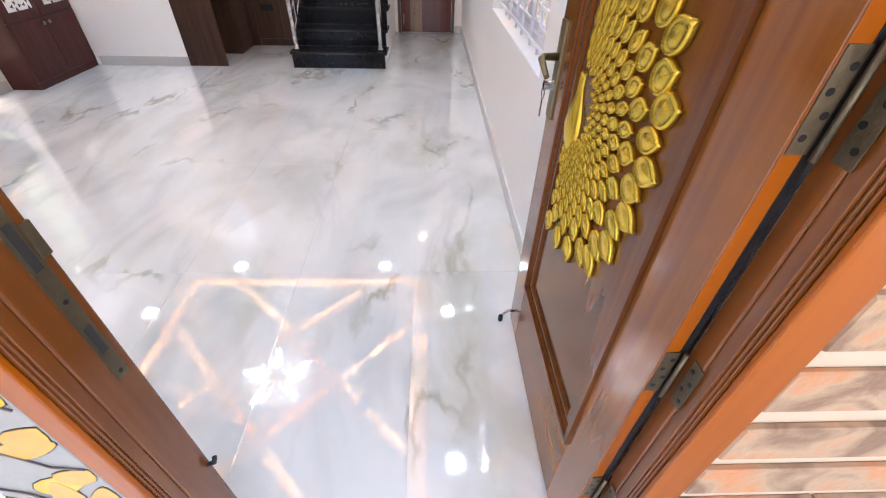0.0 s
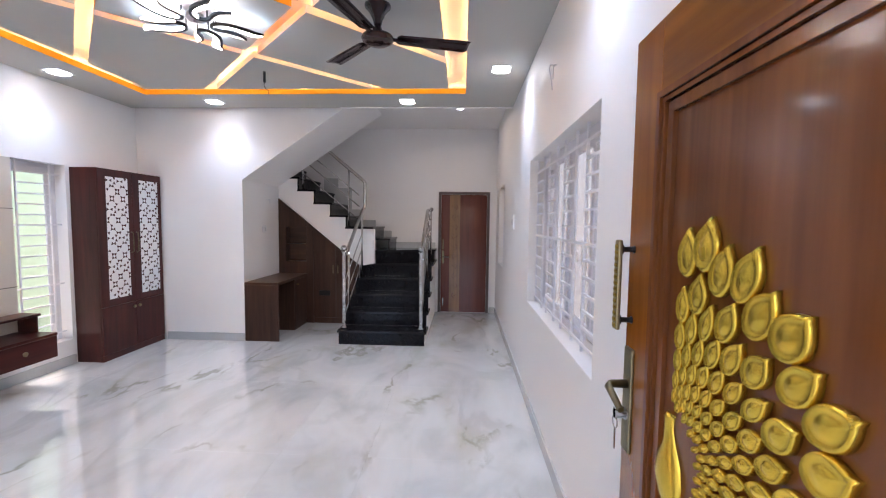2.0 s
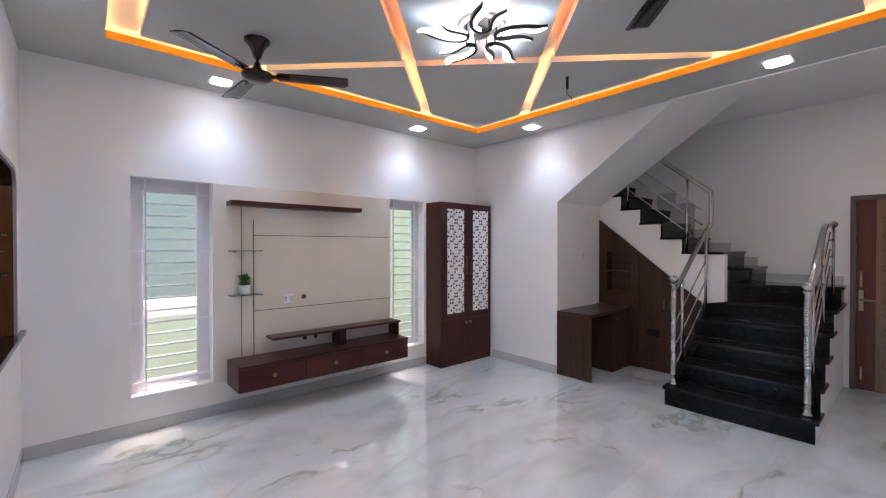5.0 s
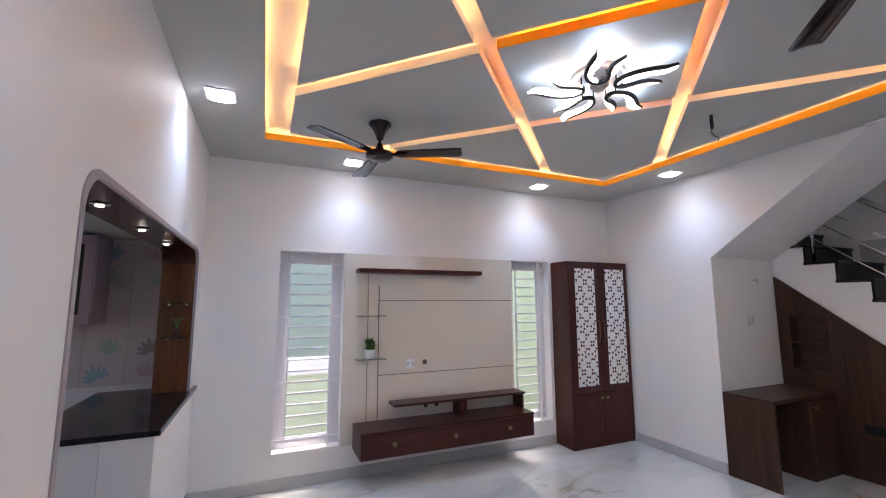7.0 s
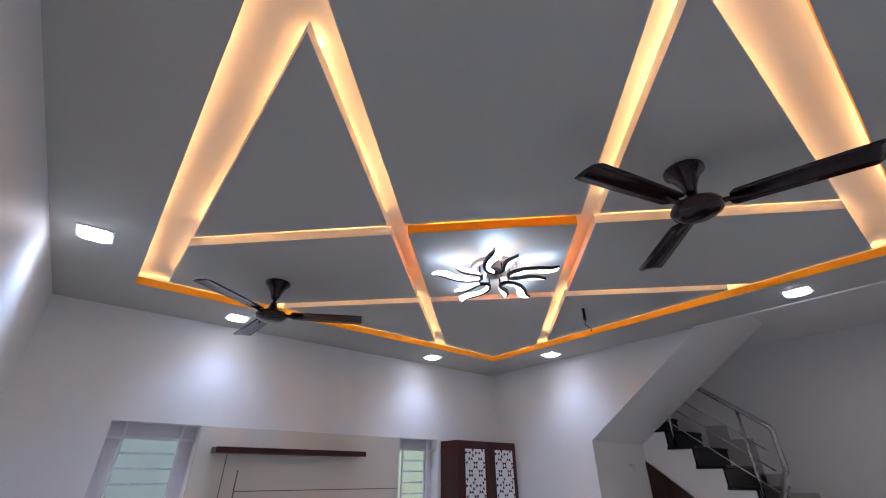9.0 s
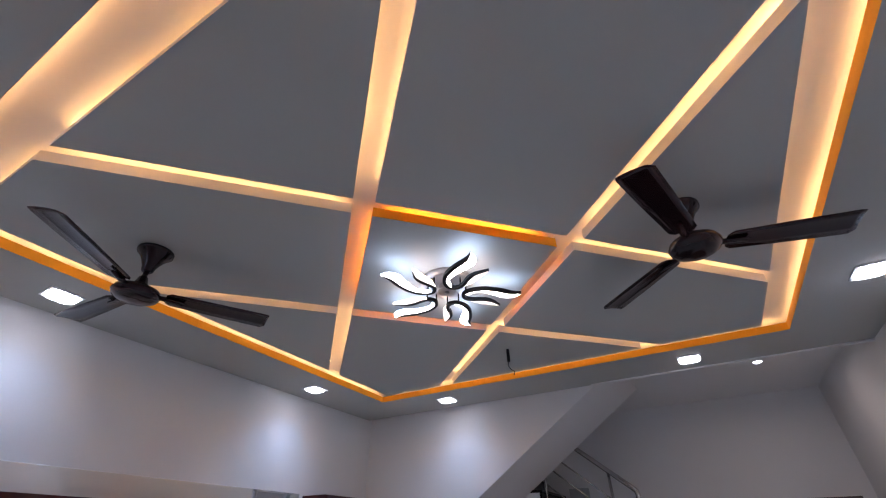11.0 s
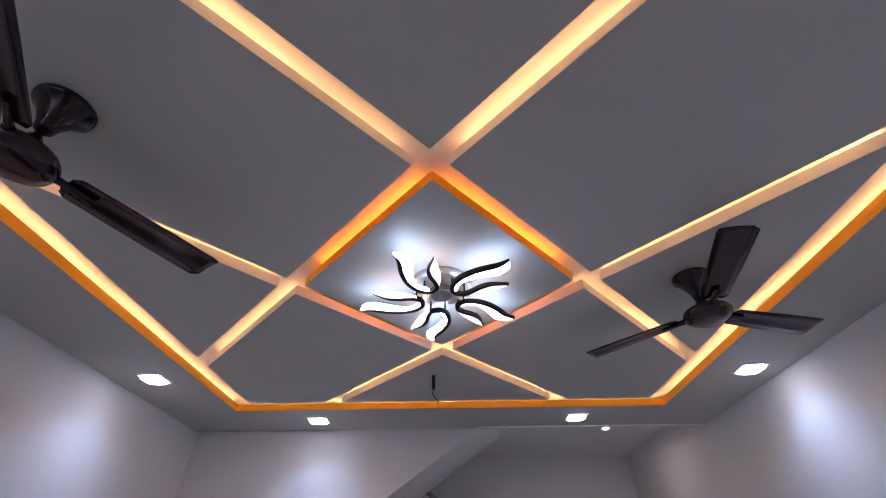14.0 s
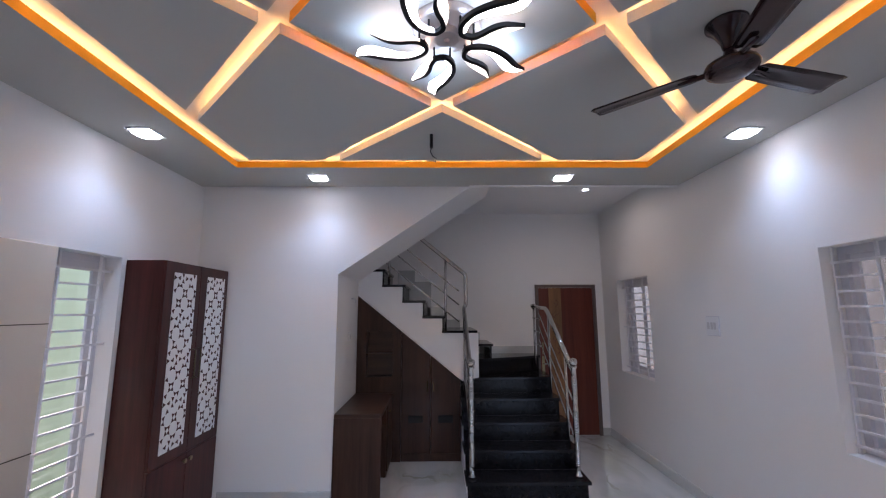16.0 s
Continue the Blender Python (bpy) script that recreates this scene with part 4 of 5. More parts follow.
part("upper_shelf", soft_box(PNX, -3.70, 2.71, 4.190, 0.652, 0.674, 0.002), M_LAMIY, tv)
part("divider", soft_box(PNX + 0.002, -3.715, 3.41, 3.485, 0.5005, 0.6515, 0.002), M_LAMIY, tv)
part("end_panel", soft_box(PNX + 0.002, -3.715, 4.155, 4.175, 0.4985, 0.6515, 0.002), M_LAMIY, tv)
for y in (3.10, 3.22):
    bm = bmesh.new()
    lathe(bm, [(0.022, 0.0), (0.022, 0.010), (0.014, 0.012), (0.012, 0.03)], 0, 0, 16, "x", (PNX, y, 0.595))
    part("cable_port", bm, M_BLACK, tv)

# ---------------------------------------------------------------- prayer cupboard with lattice doors
cup = base("cupboard", -3.76, 5.21, 0, "tall maroon cupboard with white fretwork doors", "cupboard")
KX = -3.612
part("body", soft_box(XL + 0.002, KX - 0.02, 4.755, YF - 0.014, 0.0, 2.12, 0.003), M_LAMI, cup)
M_FRET = mat("white_fretwork", (0.80, 0.79, 0.78), 0.4, var=0.02, bump=0.0)
for k, (a, b) in enumerate(((4.757, 5.216), (5.220, YF - 0.016))):
    pa, pb = a + 0.10, b - (0.065 if k == 0 else 0.06)
    za, zb = 0.68, 2.035
    d = part("fretwork_door", soft_box(KX - 0.02, KX, a, b, 0.60, 2.117, 0.002), M_LAMI, cup)
    part("lattice_back", soft_box(KX - 0.002, KX + 0.004, pa, pb, za, zb, 0.001, 1), M_FRET, d, "white fretwork panel")
    # cut-outs: pairs of leaf triangles that meet at the middle of each square, mirrored about the panel
    ny, nz = 4, 17
    st, sz = (pb - pa) / ny, (zb - za) / nz
    bm = bmesh.new()
    for i in range(ny):
        for j in range(nz):
            cy, cz = pa + st * (i + 0.5), za + sz * (j + 0.5)
            lean = 1 if (min(i, ny - 1 - i) + j) % 2 == (i < 2) else -1
            turn = lean * math.pi / 4 if j % 4 else math.pi / 2 * (i % 2)
            for a0 in (turn, turn + math.pi) if (i * 5 + j * 3) % 7 else (turn,):
                tri = [(cy + r * math.cos(a0 + da), cz + r * math.sin(a0 + da)) for r, da in ((0.005, 0.0), (0.040, -0.42), (0.045, 0.42))]
                prism(bm, tri, "x", KX + 0.003, KX + 0.0055)
    part("fret_opening", bm, M_LAMI, d, "dark leaf-shaped openings")["kind"] = "stuff"
    part("lower_door", soft_box(KX - 0.02, KX, a, b, 0.07, 0.596, 0.002), M_LAMI, cup)
    hy = b - 0.035 if k == 0 else a + 0.035
    bm = bmesh.new()
    tube(bm, [(KX, hy, 1.18), (KX + 0.028, hy, 1.19), (KX + 0.030, hy, 1.30), (KX + 0.028, hy, 1.41), (KX, hy, 1.42)], 0.006, 8)
    part("pull_handle", bm, M_HINGE, d)
    bm = bmesh.new()
    lathe(bm, [(0.008, 0.0), (0.008, 0.010), (0.018, 0.014), (0.017, 0.024)], 0, 0, 16, "x", (KX, hy, 0.54))
    part("knob", bm, M_BRASS, cup)
part("plinth", soft_box(KX - 0.02, KX - 0.004, 4.757, YF - 0.016, 0.0, 0.066, 0.001, 1), M_LAMI, cup)

# ---------------------------------------------------------------- ceiling fans
def fan(x, y, z, turn):
    f = base("ceiling_fan", x, y, ZC, "dark brown three-blade ceiling fan at rest", "ceiling fan", "ceiling fans")
    bm = bmesh.new()
    lathe(bm, [(0.020, ZC - 0.125), (0.026, ZC - 0.12), (0.031, ZC - 0.095), (0.052, ZC - 0.05), (0.076, ZC - 0.018), (0.083, ZC - 0.014), (0.084, ZC - 0.0005)], x, y)
    part("canopy", bm, M_FAN, f)
    bm = bmesh.new()
    lathe(bm, [(0.012, z + 0.04), (0.012, ZC - 0.11)], x, y, 12)
    part("rod", bm, M_FAN, f)
    bm = bmesh.new()
    lathe(bm, [(0.055, z + 0.035), (0.030, z + 0.060), (0.020, z + 0.095), (0.016, z + 0.10)], x, y)
    part("lower_canopy", bm, M_FAN, f)
    bm = bmesh.new()
    lathe(bm, [(0.02, z - 0.030), (0.07, z - 0.026), (0.098, z - 0.010), (0.105, z + 0.006), (0.098, z + 0.022), (0.07, z + 0.034), (0.02, z + 0.037)], x, y, 32)
    part("motor", bm, M_FAN, f)
    for k in range(3):
        a = radians(turn + 120 * k)
        ca, sa = math.cos(a), math.sin(a)

        def at(r, w, h):
            return (x + r * ca - w * sa, y + r * sa + w * ca, z + h)
        bm = bmesh.new()
        rows = []
        for r, w0, w1 in ((0.125, -0.030, 0.040), (0.145, -0.050, 0.056), (0.40, -0.060, 0.066), (0.585, -0.064, 0.070), (0.607, -0.060, 0.048)):
            row = []
            for s in (0.0, 0.25, 0.5, 0.75, 1.0):
                w = w0 + (w1 - w0) * s
                row.append((r, w, 0.014 - 0.13 * w + 0.005 * math.sin(math.pi * s)))
            rows.append(row)
        top = [[bm.verts.new(at(r, w, h + 0.0015)) for r, w, h in row] for row in rows]
        bot = [[bm.verts.new(at(r, w, h - 0.0015)) for r, w, h in row] for row in rows]
        for i in range(len(rows) - 1):
            for j in range(4):
                bm.faces.new((top[i][j], top[i + 1][j], top[i + 1][j + 1], top[i][j + 1])).smooth = True
                bm.faces.new((bot[i][j], bot[i][j + 1], bot[i + 1][j + 1], bot[i + 1][j])).smooth = True
        ring = [(i, 0) for i in range(5)] + [(4, j) for j in range(1, 5)] + [(i, 4) for i in range(3, -1, -1)] + [(0, j) for j in range(3, 0, -1)]
        for (i, j), (i2, j2) in zip(ring, ring[1:] + ring[:1]):
            bm.faces.new((top[i][j], top[i2][j2], bot[i2][j2], bot[i][j]))
        b = part("blade", bm, M_FAN, f)
        bm = bmesh.new()
        tube(bm, [at(0.075, 0.0, 0.010), at(0.125, 0.0, 0.010), at(0.205, 0.012, 0.004)], [0.014, 0.012, 0.006], 8)
        part("blade_arm", bm, M_FAN, b)
        bm = bmesh.new()
        prism(bm, [(0.120, -0.017), (0.205, -0.011), (0.214, 0.0), (0.205, 0.011), (0.120, 0.017)], "z", 0.0, 0.003)
        bm.transform(Matrix.Translation((x, y, z + 0.0045)) @ Matrix.Rotation(a, 4, "Z") @ Matrix.Rotation(-0.13, 4, "X"))
        part("bracket_plate", bm, M_FAN, b)


fan(-0.290, 3.252, 2.754, -105.4)
fan(-2.665, 2.260, 2.718, -57.8)

# ---------------------------------------------------------------- petal chandelier
LX, LY, LZ = -1.513, 3.272, 2.876
lamp = base("petal_chandelier", LX, LY, ZC, "lit ceiling lamp with curling white acrylic petals and dark edges", "ceiling lamp")
bm = bmesh.new()
lathe(bm, [(0.135, ZC - 0.034), (0.147, ZC - 0.030), (0.152, ZC - 0.022), (0.152, ZC - 0.0005)], LX, LY, 40)
part("canopy", bm, M_SATIN, lamp)
bm = bmesh.new()
lathe(bm, [(0.050, LZ + 0.024), (0.055, LZ + 0.026), (0.055, LZ + 0.030), (0.052, LZ + 0.031), (0.052, ZC - 0.0345)], LX, LY, 32)
part("drum", bm, M_SATIN, lamp)
bm = bmesh.new()
lathe(bm, [(0.010, LZ + 0.006), (0.013, LZ + 0.009), (0.013, LZ + 0.0238)], LX, LY, 14)
part("centre_nut", bm, M_SATIN, lamp)


def spline(ctrl, k=6):
    """A smooth line through a few control points."""
    c = [Vector(p) for p in ctrl]
    c = [2 * c[0] - c[1]] + c + [2 * c[-1] - c[-2]]
    out = []
    for i in range(1, len(c) - 2):
        for j in range(k):
            t = j / k
            out.append(0.5 * (2 * c[i] + (c[i + 1] - c[i - 1]) * t + (2 * c[i - 1] - 5 * c[i] + 4 * c[i + 1] - c[i + 2]) * t * t + (3 * c[i] - c[i - 1] - 3 * c[i + 1] + c[i + 2]) * t ** 3))
    return out + [c[-2]]


# one unit: a dark ribbon bent like a hairpin, a long lit petal inside it and a short crystal petal outside
ARM = spline([(0.435, 0.004), (0.375, -0.004), (0.300, -0.040), (0.215, -0.062), (0.140, -0.050), (0.098, -0.010), (0.110, 0.038), (0.155, 0.056), (0.205, 0.060), (0.262, 0.082), (0.315, 0.142)])
EDGE_BIG = spline([(0.432, 0.006), (0.402, 0.042), (0.345, 0.049), (0.290, 0.018), (0.235, -0.016), (0.172, -0.033), (0.120, -0.006)])
EDGE_SMALL = spline([(0.313, 0.144), (0.285, 0.136), (0.230, 0.112), (0.170, 0.096), (0.112, 0.052)])


def petal_unit(tip_deg, scale):
    ang = radians(tip_deg)
    ca, sa = math.cos(ang) * scale, math.sin(ang) * scale

    def at(p):
        return (LX + p[0] * ca - p[1] * sa, LY + p[0] * sa + p[1] * ca)
    n = len(ARM)
    # long petal between the ribbon and its own free edge
    bm = bmesh.new()
    for f in prism(bm, [at(p) for p in ARM[:32]] + [at(p) for p in EDGE_BIG[::-1][:-1]], "z", LZ - 0.004, LZ + 0.008)[1:]:
        f.material_index = 1
    part("petal", bm, [M_PETAL, M_PETALTOP], lamp, "glowing white acrylic petal")
    bm = bmesh.new()
    for f in prism(bm, [at(p) for p in ARM[36:][::-1]] + [at(p) for p in EDGE_SMALL[1:]], "z", LZ - 0.004, LZ + 0.008)[1:]:
        f.material_index = 1
    part("crystal_petal", bm, [M_CRYSTAL, M_CRYSTALTOP], lamp, "short bubbled crystal petal")
    bm = bmesh.new()
    rows = []
    for i, p in enumerate(ARM):
        d = (ARM[min(i + 1, n - 1)] - ARM[max(i - 1, 0)]).normalized()
        nrm = Vector((-d.y, d.x))
        u = i / (n - 1)
        w = (0.0118 - 0.0025 * u) * max(0.10, min(1, i / 8, (n - 1 - i) / 9))
        l, r = at(p + nrm * w), at(p - nrm * w)
        rows.append([bm.verts.new((*q, z)) for q, z in ((l, LZ - 0.008), (r, LZ - 0.008), (r, LZ + 0.010), (l, LZ + 0.010))])
    for r0, r1 in zip(rows, rows[1:]):
        for j in range(4):
            bm.faces.new((r0[j], r0[(j + 1) % 4], r1[(j + 1) % 4], r1[j]))
    bm.faces.new(rows[0])
    bm.faces.new(rows[-1][::-1])
    band = part("dark_band", bm, M_BLACK, lamp, "black metal ribbon bent like a hairpin")
    for p in ((0.112, -0.032), (0.118, 0.045)):
        q = at(p)
        bm = bmesh.new()
        tube(bm, [(*q, LZ + 0.0098), (*q, ZC - 0.03)], 0.0045, 8)
        part("stud", bm, M_BLACK, band)


for deg, scale in ((-118, 0.955), (-46, 0.985), (25, 0.955), (97, 0.945), (169, 0.955)):
    petal_unit(deg, scale)
# loose swing hook with a wire, ceiling and walls
hk = base("ceiling_hook", -1.60, 4.40, ZC, "dark metal ceiling hook with a loose wire", "hook")
bm = bmesh.new()
tube(bm, [(-1.60, 4.40, ZC), (-1.60, 4.40, ZC - 0.10)], 0.012, 10)
part("stem", bm, M_BLACK, hk)
bm = bmesh.new()
tube(bm, [(-1.60, 4.40, ZC - 0.10), (-1.607, 4.40, ZC - 0.13), (-1.59, 4.41, ZC - 0.16), (-1.565, 4.41, ZC - 0.175), (-1.575, 4.42, ZC - 0.20)], 0.0035, 6)
part("wire", bm, M_BLACK, hk)
bm = bmesh.new()
tube(bm, [(XR, 3.28, 2.60), (XR - 0.035, 3.28, 2.60), (XR - 0.040, 3.28, 2.57), (XR - 0.025, 3.275, 2.50), (XR - 0.02, 3.27, 2.44)], 0.004, 8)
tube(bm, [(XR, 3.25, 2.59), (XR - 0.02, 3.25, 2.59), (XR - 0.022, 3.25, 2.50)], 0.003, 8)
thing("wall_wire", bm, M_UPVC, "loose lamp wires hanging from the white wall", "wire")
bm = bmesh.new()
tube(bm, [(-2.54, 6.33, 1.87), (-2.50, 6.33, 1.865), (-2.49, 6.335, 1.84), (-2.50, 6.36, 1.82)], 0.004, 8)
tube(bm, [(-2.54, 6.36, 1.88), (-2.51, 6.38, 1.875), (-2.505, 6.39, 1.85)], 0.003, 8)
thing("wall_wire", bm, M_UPVC, "loose lamp wires above the study desk", "wire")
socket("light_switch", XR, 5.27, 1.59, 0.16, 0.16, -1, "white square switch plate on the white wall", [(-0.04, 0.0, 0.03, 0.06, 0), (0.0, 0.0, 0.03, 0.06, 0), (0.045, 0.0, 0.03, 0.06, 0)])
socket("light_switch", -2.54, 6.25, 1.45, 0.09, 0.085, 1, "small white switch plate in the stair nook", [(0.0, 0.0, 0.03, 0.05, 0)])

# ---------------------------------------------------------------- main door, open against the wall
md = base("main_door", 0.72, 0.77, 0.0, "open polished teak main door with gold peacock relief", "door", "", "structure")
LXF, LXB = 0.722, 0.760       # room face and back of the leaf
LY0, LY1, LZ0, LZ1 = 0.752, 1.652, 0.012, 2.050
AY0, AY1, AZ0, AZ1 = 0.880, 1.510, 0.340, 1.882      # edge of the sunk field
part("core", soft_box(LXF + 0.012, LXB, LY0, LY1, LZ0, LZ1, 0.003), M_TEAKD, md)
for nm, y0, y1, z0, z1, m in (("stile", LY0, AY0, LZ0, LZ1, M_TEAK), ("stile", AY1, LY1, LZ0, LZ1, M_TEAK), ("top_rail", AY0, AY1, AZ1, LZ1, M_TEAKY), ("bottom_rail", AY0, AY1, LZ0, AZ0, M_TEAKY)):
    part(nm, soft_box(LXF, LXF + 0.013, y0 + 0.0005, y1 - 0.0005, z0, z1, 0.0015, 1), m, md)
# The gap's shade is painted as a black strip on the leaf edge.
part("hinge_gap_dark", soft_box(LXB - 0.0125, LXB - 0.0005, LY0 - 0.0016, LY0 - 0.0001, LZ0, LZ1, 0.0004, 1), M_BLACK, md, "black strip standing for the shade in the hinge gap")
part("edge_strip", soft_box(LXF + 0.001, LXB - 0.013, LY0 - 0.0016, LY0 - 0.0001, LZ0, LZ1, 0.0004, 1), M_TEAKO, md, "bright orange hinge edge")
# stepped moulding round the field
for inset, h, w in ((0.0, -0.010, 0.014), (0.016, -0.004, 0.010), (0.030, 0.002, 0.024)):
    bm = bmesh.new()
    a, b, c, d = AY0 + inset, AY1 - inset, AZ0 + inset, AZ1 - inset
    x0, x1 = LXF + h, LXF + 0.0125
    for y0, y1, z0, z1 in ((a, b, c, c + w), (a, b, d - w, d), (a, a + w, c + w, d - w), (b - w, b, c + w, d - w)):
        box(bm, x0, x1, y0, y1, z0, z1)
    part("moulding", bm, M_TEAKD, md)
# peacock: feathers fan out from the breast in rows that grow outward
FX = LXF + 0.0115


def drop(cy, cz, ang, ln, wd):
    """One raised gold feather eye, pointed end outward."""
    bm = bmesh.new()
    n = 24
    rings = []
    for s, h in ((1.0, 0.0), (0.985, 0.009), (0.88, 0.0145), (0.74, 0.0095), (0.45, 0.0125), (0.15, 0.0150)):
        ring = []
        for k in range(n):
            t = 2 * math.pi * k / n
            u = -math.cos(t) * 0.5
            v = math.sin(t) * 0.5 * (1 - 0.45 * max(0, u) * 2 * abs(math.cos(t)))
            u = u + (0.085 if abs(t - math.pi) < 0.2 else 0)
            u, v = u * ln * s - 0.02 * ln * (1 - s), v * wd * s
            ring.append(bm.verts.new((FX - h, cy + u * math.cos(ang) - v * math.sin(ang), cz + u * math.sin(ang) + v * math.cos(ang))))
        rings.append(ring)
    for p, q in zip(rings, rings[1:]):
        for k in range(n):
            bm.faces.new((p[k], p[(k + 1) % n], q[(k + 1) % n], q[k])).smooth = True
    bm.faces.new(rings[-1])
    bm.faces.new(rings[0][::-1])
    part("feather", bm, M_GOLD, md, "gold teardrop feather")


OY, OZ = 1.40, 1.10
for k in range(26):
    th = 93.5 + 7.5 * k
    ang = radians(th)
    r_out = 0.402 + 0.053 * max(0.0, math.sin(ang))
    ring = (1.0, 0.79, 0.635, 0.51, 0.41, 0.325, 0.255) if k % 2 else (0.94, 0.71, 0.57, 0.46, 0.365, 0.29)
    for i, q in enumerate(ring):
        r = r_out * q
        cy, cz = OY + r * math.cos(ang), OZ + r * math.sin(ang)
        if cy > AY1 - 0.075 or (th > 235 and i == 0 and k % 2):
            continue
        wd = r * radians(8.2) * (1.30 if q > 0.75 else 1.12) * (0.92 + 0.08 * math.sin(k * 1.7 + i))
        ln = r * 0.205 * (1.0 if th > 125 else 1.15) + 0.008
        drop(cy, cz, ang, ln * 0.86, max(0.010, min(wd, ln * 0.9) * 0.84))
# body and neck, one raised gold shape
bm = bmesh.new()
pts = [(y + 0.075, z, r * 1.55) for y, z, r in ((1.325, 0.965, 0.010), (1.335, 1.00, 0.026), (1.342, 1.04, 0.031), (1.342, 1.08, 0.026), (1.345, 1.115, 0.015), (1.352, 1.145, 0.011), (1.352, 1.168, 0.012), (1.344, 1.182, 0.009), (1.330, 1.178, 0.003))]
rg = []
for y, z, r in pts:
    rg.append([bm.verts.new((FX - 0.5 * r * math.sin(a) * 1.0, y + r * math.cos(a), z)) for a in [math.pi * k / 8 for k in range(9)]])
for p, q in zip(rg, rg[1:]):
    for k in range(8):
        bm.faces.new((p[k], p[k + 1], q[k + 1], q[k])).smooth = True
part("bird_relief", bm, M_GOLD, md, "raised gold bird body")
# pull handle, lock and hinges
bm = soft_box(LXF - 0.045, LXF - 0.033, 1.608, 1.634, 1.31, 1.545, 0.004)
ph = part("pull_handle", bm, M_BRASS, md)
for z in (1.335, 1.52):
    bm = bmesh.new()
    lathe(bm, [(0.013, 0.0), (0.013, 0.004), (0.007, 0.006), (0.007, 0.030), (0.010, 0.034)], 0, 0, 14, "x", (LXF - 0.034, 1.621, z))
    part("post", bm, M_BLACK, ph)
bm = bmesh.new()
for i in range(14):
    for j in (-1, 1):
        z = 1.322 + i * 0.0158
        prism(bm, [(1.621 + j * 0.006 - 0.004, z), (1.621 + j * 0.006, z + 0.006), (1.621 + j * 0.006 + 0.004, z), (1.621 + j * 0.006, z - 0.006)], "x", LXF - 0.0465, LXF - 0.0448)
part("inlay", bm, M_GOLD, ph, "small diamond inlay")
lp = part("lock_plate", soft_box(LXF - 0.008, LXF + 0.001, 1.592, 1.640, 0.985, 1.262, 0.003), M_BRASS, md)
bm = bmesh.new()
tube(bm, [(LXF - 0.005, 1.616, 1.165), (LXF - 0.05, 1.616, 1.165), (LXF - 0.058, 1.606, 1.162), (LXF - 0.056, 1.525, 1.135)], [0.012, 0.010, 0.010, 0.008], 10)
part("lever", bm, M_BRASS, lp)
bm = bmesh.new()
lathe(bm, [(0.013, -0.030), (0.013, -0.004), (0.017, -0.004), (0.017, 0.0)], 0, 0, 14, "x", (LXF - 0.006, 1.616, 1.085))
part("key_cylinder", bm, M_STEEL, lp)
bm = bmesh.new()
tube(bm, [(LXF - 0.034, 1.616 + 0.016 * math.cos(a), 1.062 + 0.016 * math.sin(a)) for a in [i * 6.2832 / 16 for i in range(17)]], 0.0018, 6, False)
box(bm, LXF - 0.036, LXF - 0.033, 1.609, 1.624, 1.072, 1.100)
box(bm, LXF - 0.036, LXF - 0.033, 1.611, 1.617, 0.99, 1.046)
part("key", bm, M_STEEL, lp)
for z in (0.40, 0.88, 1.34, 1.85):
    bm = bmesh.new()
    tube(bm, [(0.752, 0.741, z - 0.06), (0.752, 0.741, z + 0.06)], 0.0042, 12)
    h = part("hinge", bm, M_HINGE, md)
    bm = bmesh.new()
    box(bm, LXF + 0.002, LXF + 0.026, LY0 - 0.004, LY0 - 0.0017, z - 0.055, z + 0.055)
    part("hinge_plate", bm, M_HINGE, h)
    bm = bmesh.new()
    box(bm, 0.7635, 0.7657, 0.708, 0.733, z - 0.055, z + 0.055)
    part("hinge_plate", bm, M_HINGE, h)
    for dz in (-0.036, -0.012, 0.012, 0.036):
        o = 0.010 if dz in (-0.036, 0.012) else 0.019
        bm = bmesh.new()
        lathe(bm, [(0.0045, -0.0015), (0.004, 0.0)], 0, 0, 10, "y", (LXF + o, LY0 - 0.003, z + dz))
        part("screw", bm, M_BLACK, h)
        bm = bmesh.new()
        lathe(bm, [(0.0045, -0.0015), (0.004, 0.0)], 0, 0, 10, "x", (0.7635, 0.706 + o, z + dz))
        part("screw", bm, M_BLACK, h)
ds = base("door_stopper", 0.69, 1.61, 0.0, "chrome fold-down door stopper with rubber foot", "door stopper")
bm = bmesh.new()
tube(bm, [(LXF, 1.61, 0.085), (LXF - 0.02, 1.613, 0.085), (LXF - 0.035, 1.61, 0.075), (LXF - 0.05, 1.63, 0.03)], 0.006, 10)
part("arm", bm, M_STEEL, ds)
bm = bmesh.new()
lathe(bm, [(0.010, 0.0), (0.012, 0.006), (0.011, 0.03), (0.006, 0.034)], LXF - 0.05, 1.63, 12)
part("rubber_foot", bm, M_BLACK, ds)

# door frame with stepped moulding
fr = base("door_frame", 0.29, 0.70, 0.0, "polished teak main door frame with stepped mouldings", "door frame", "", "structure")
for s, inner in ((1, -0.182), (-1, 0.766)):
    def jb(nm, u0, u1, y0, y1, m, r=0.003):
        a, b = sorted((inner - s * u0, inner - s * u1))
        part(nm, soft_box(a, b, y0, y1, 0.0, 2.18, r), m, fr)
    jb("jamb", 0.0, 0.05, 0.715, 0.80 if s > 0 else 0.752, M_TEAKD)
    for u, y0, y1 in ((0.004, 0.6925, 0.7145), (0.009, 0.6882, 0.6922), (0.014, 0.6845, 0.6880)):
        jb("moulding", u, 0.05, y0, y1, M_TEAKD, 0.0012)
    jb("architrave", 0.020, 0.095 if s < 0 else 0.062, 0.672, 0.6840, M_TEAKO)
part("head", soft_box(-0.182, 0.766, 0.70, 0.795, 2.062, 2.18, 0.004), M_TEAKD, fr)
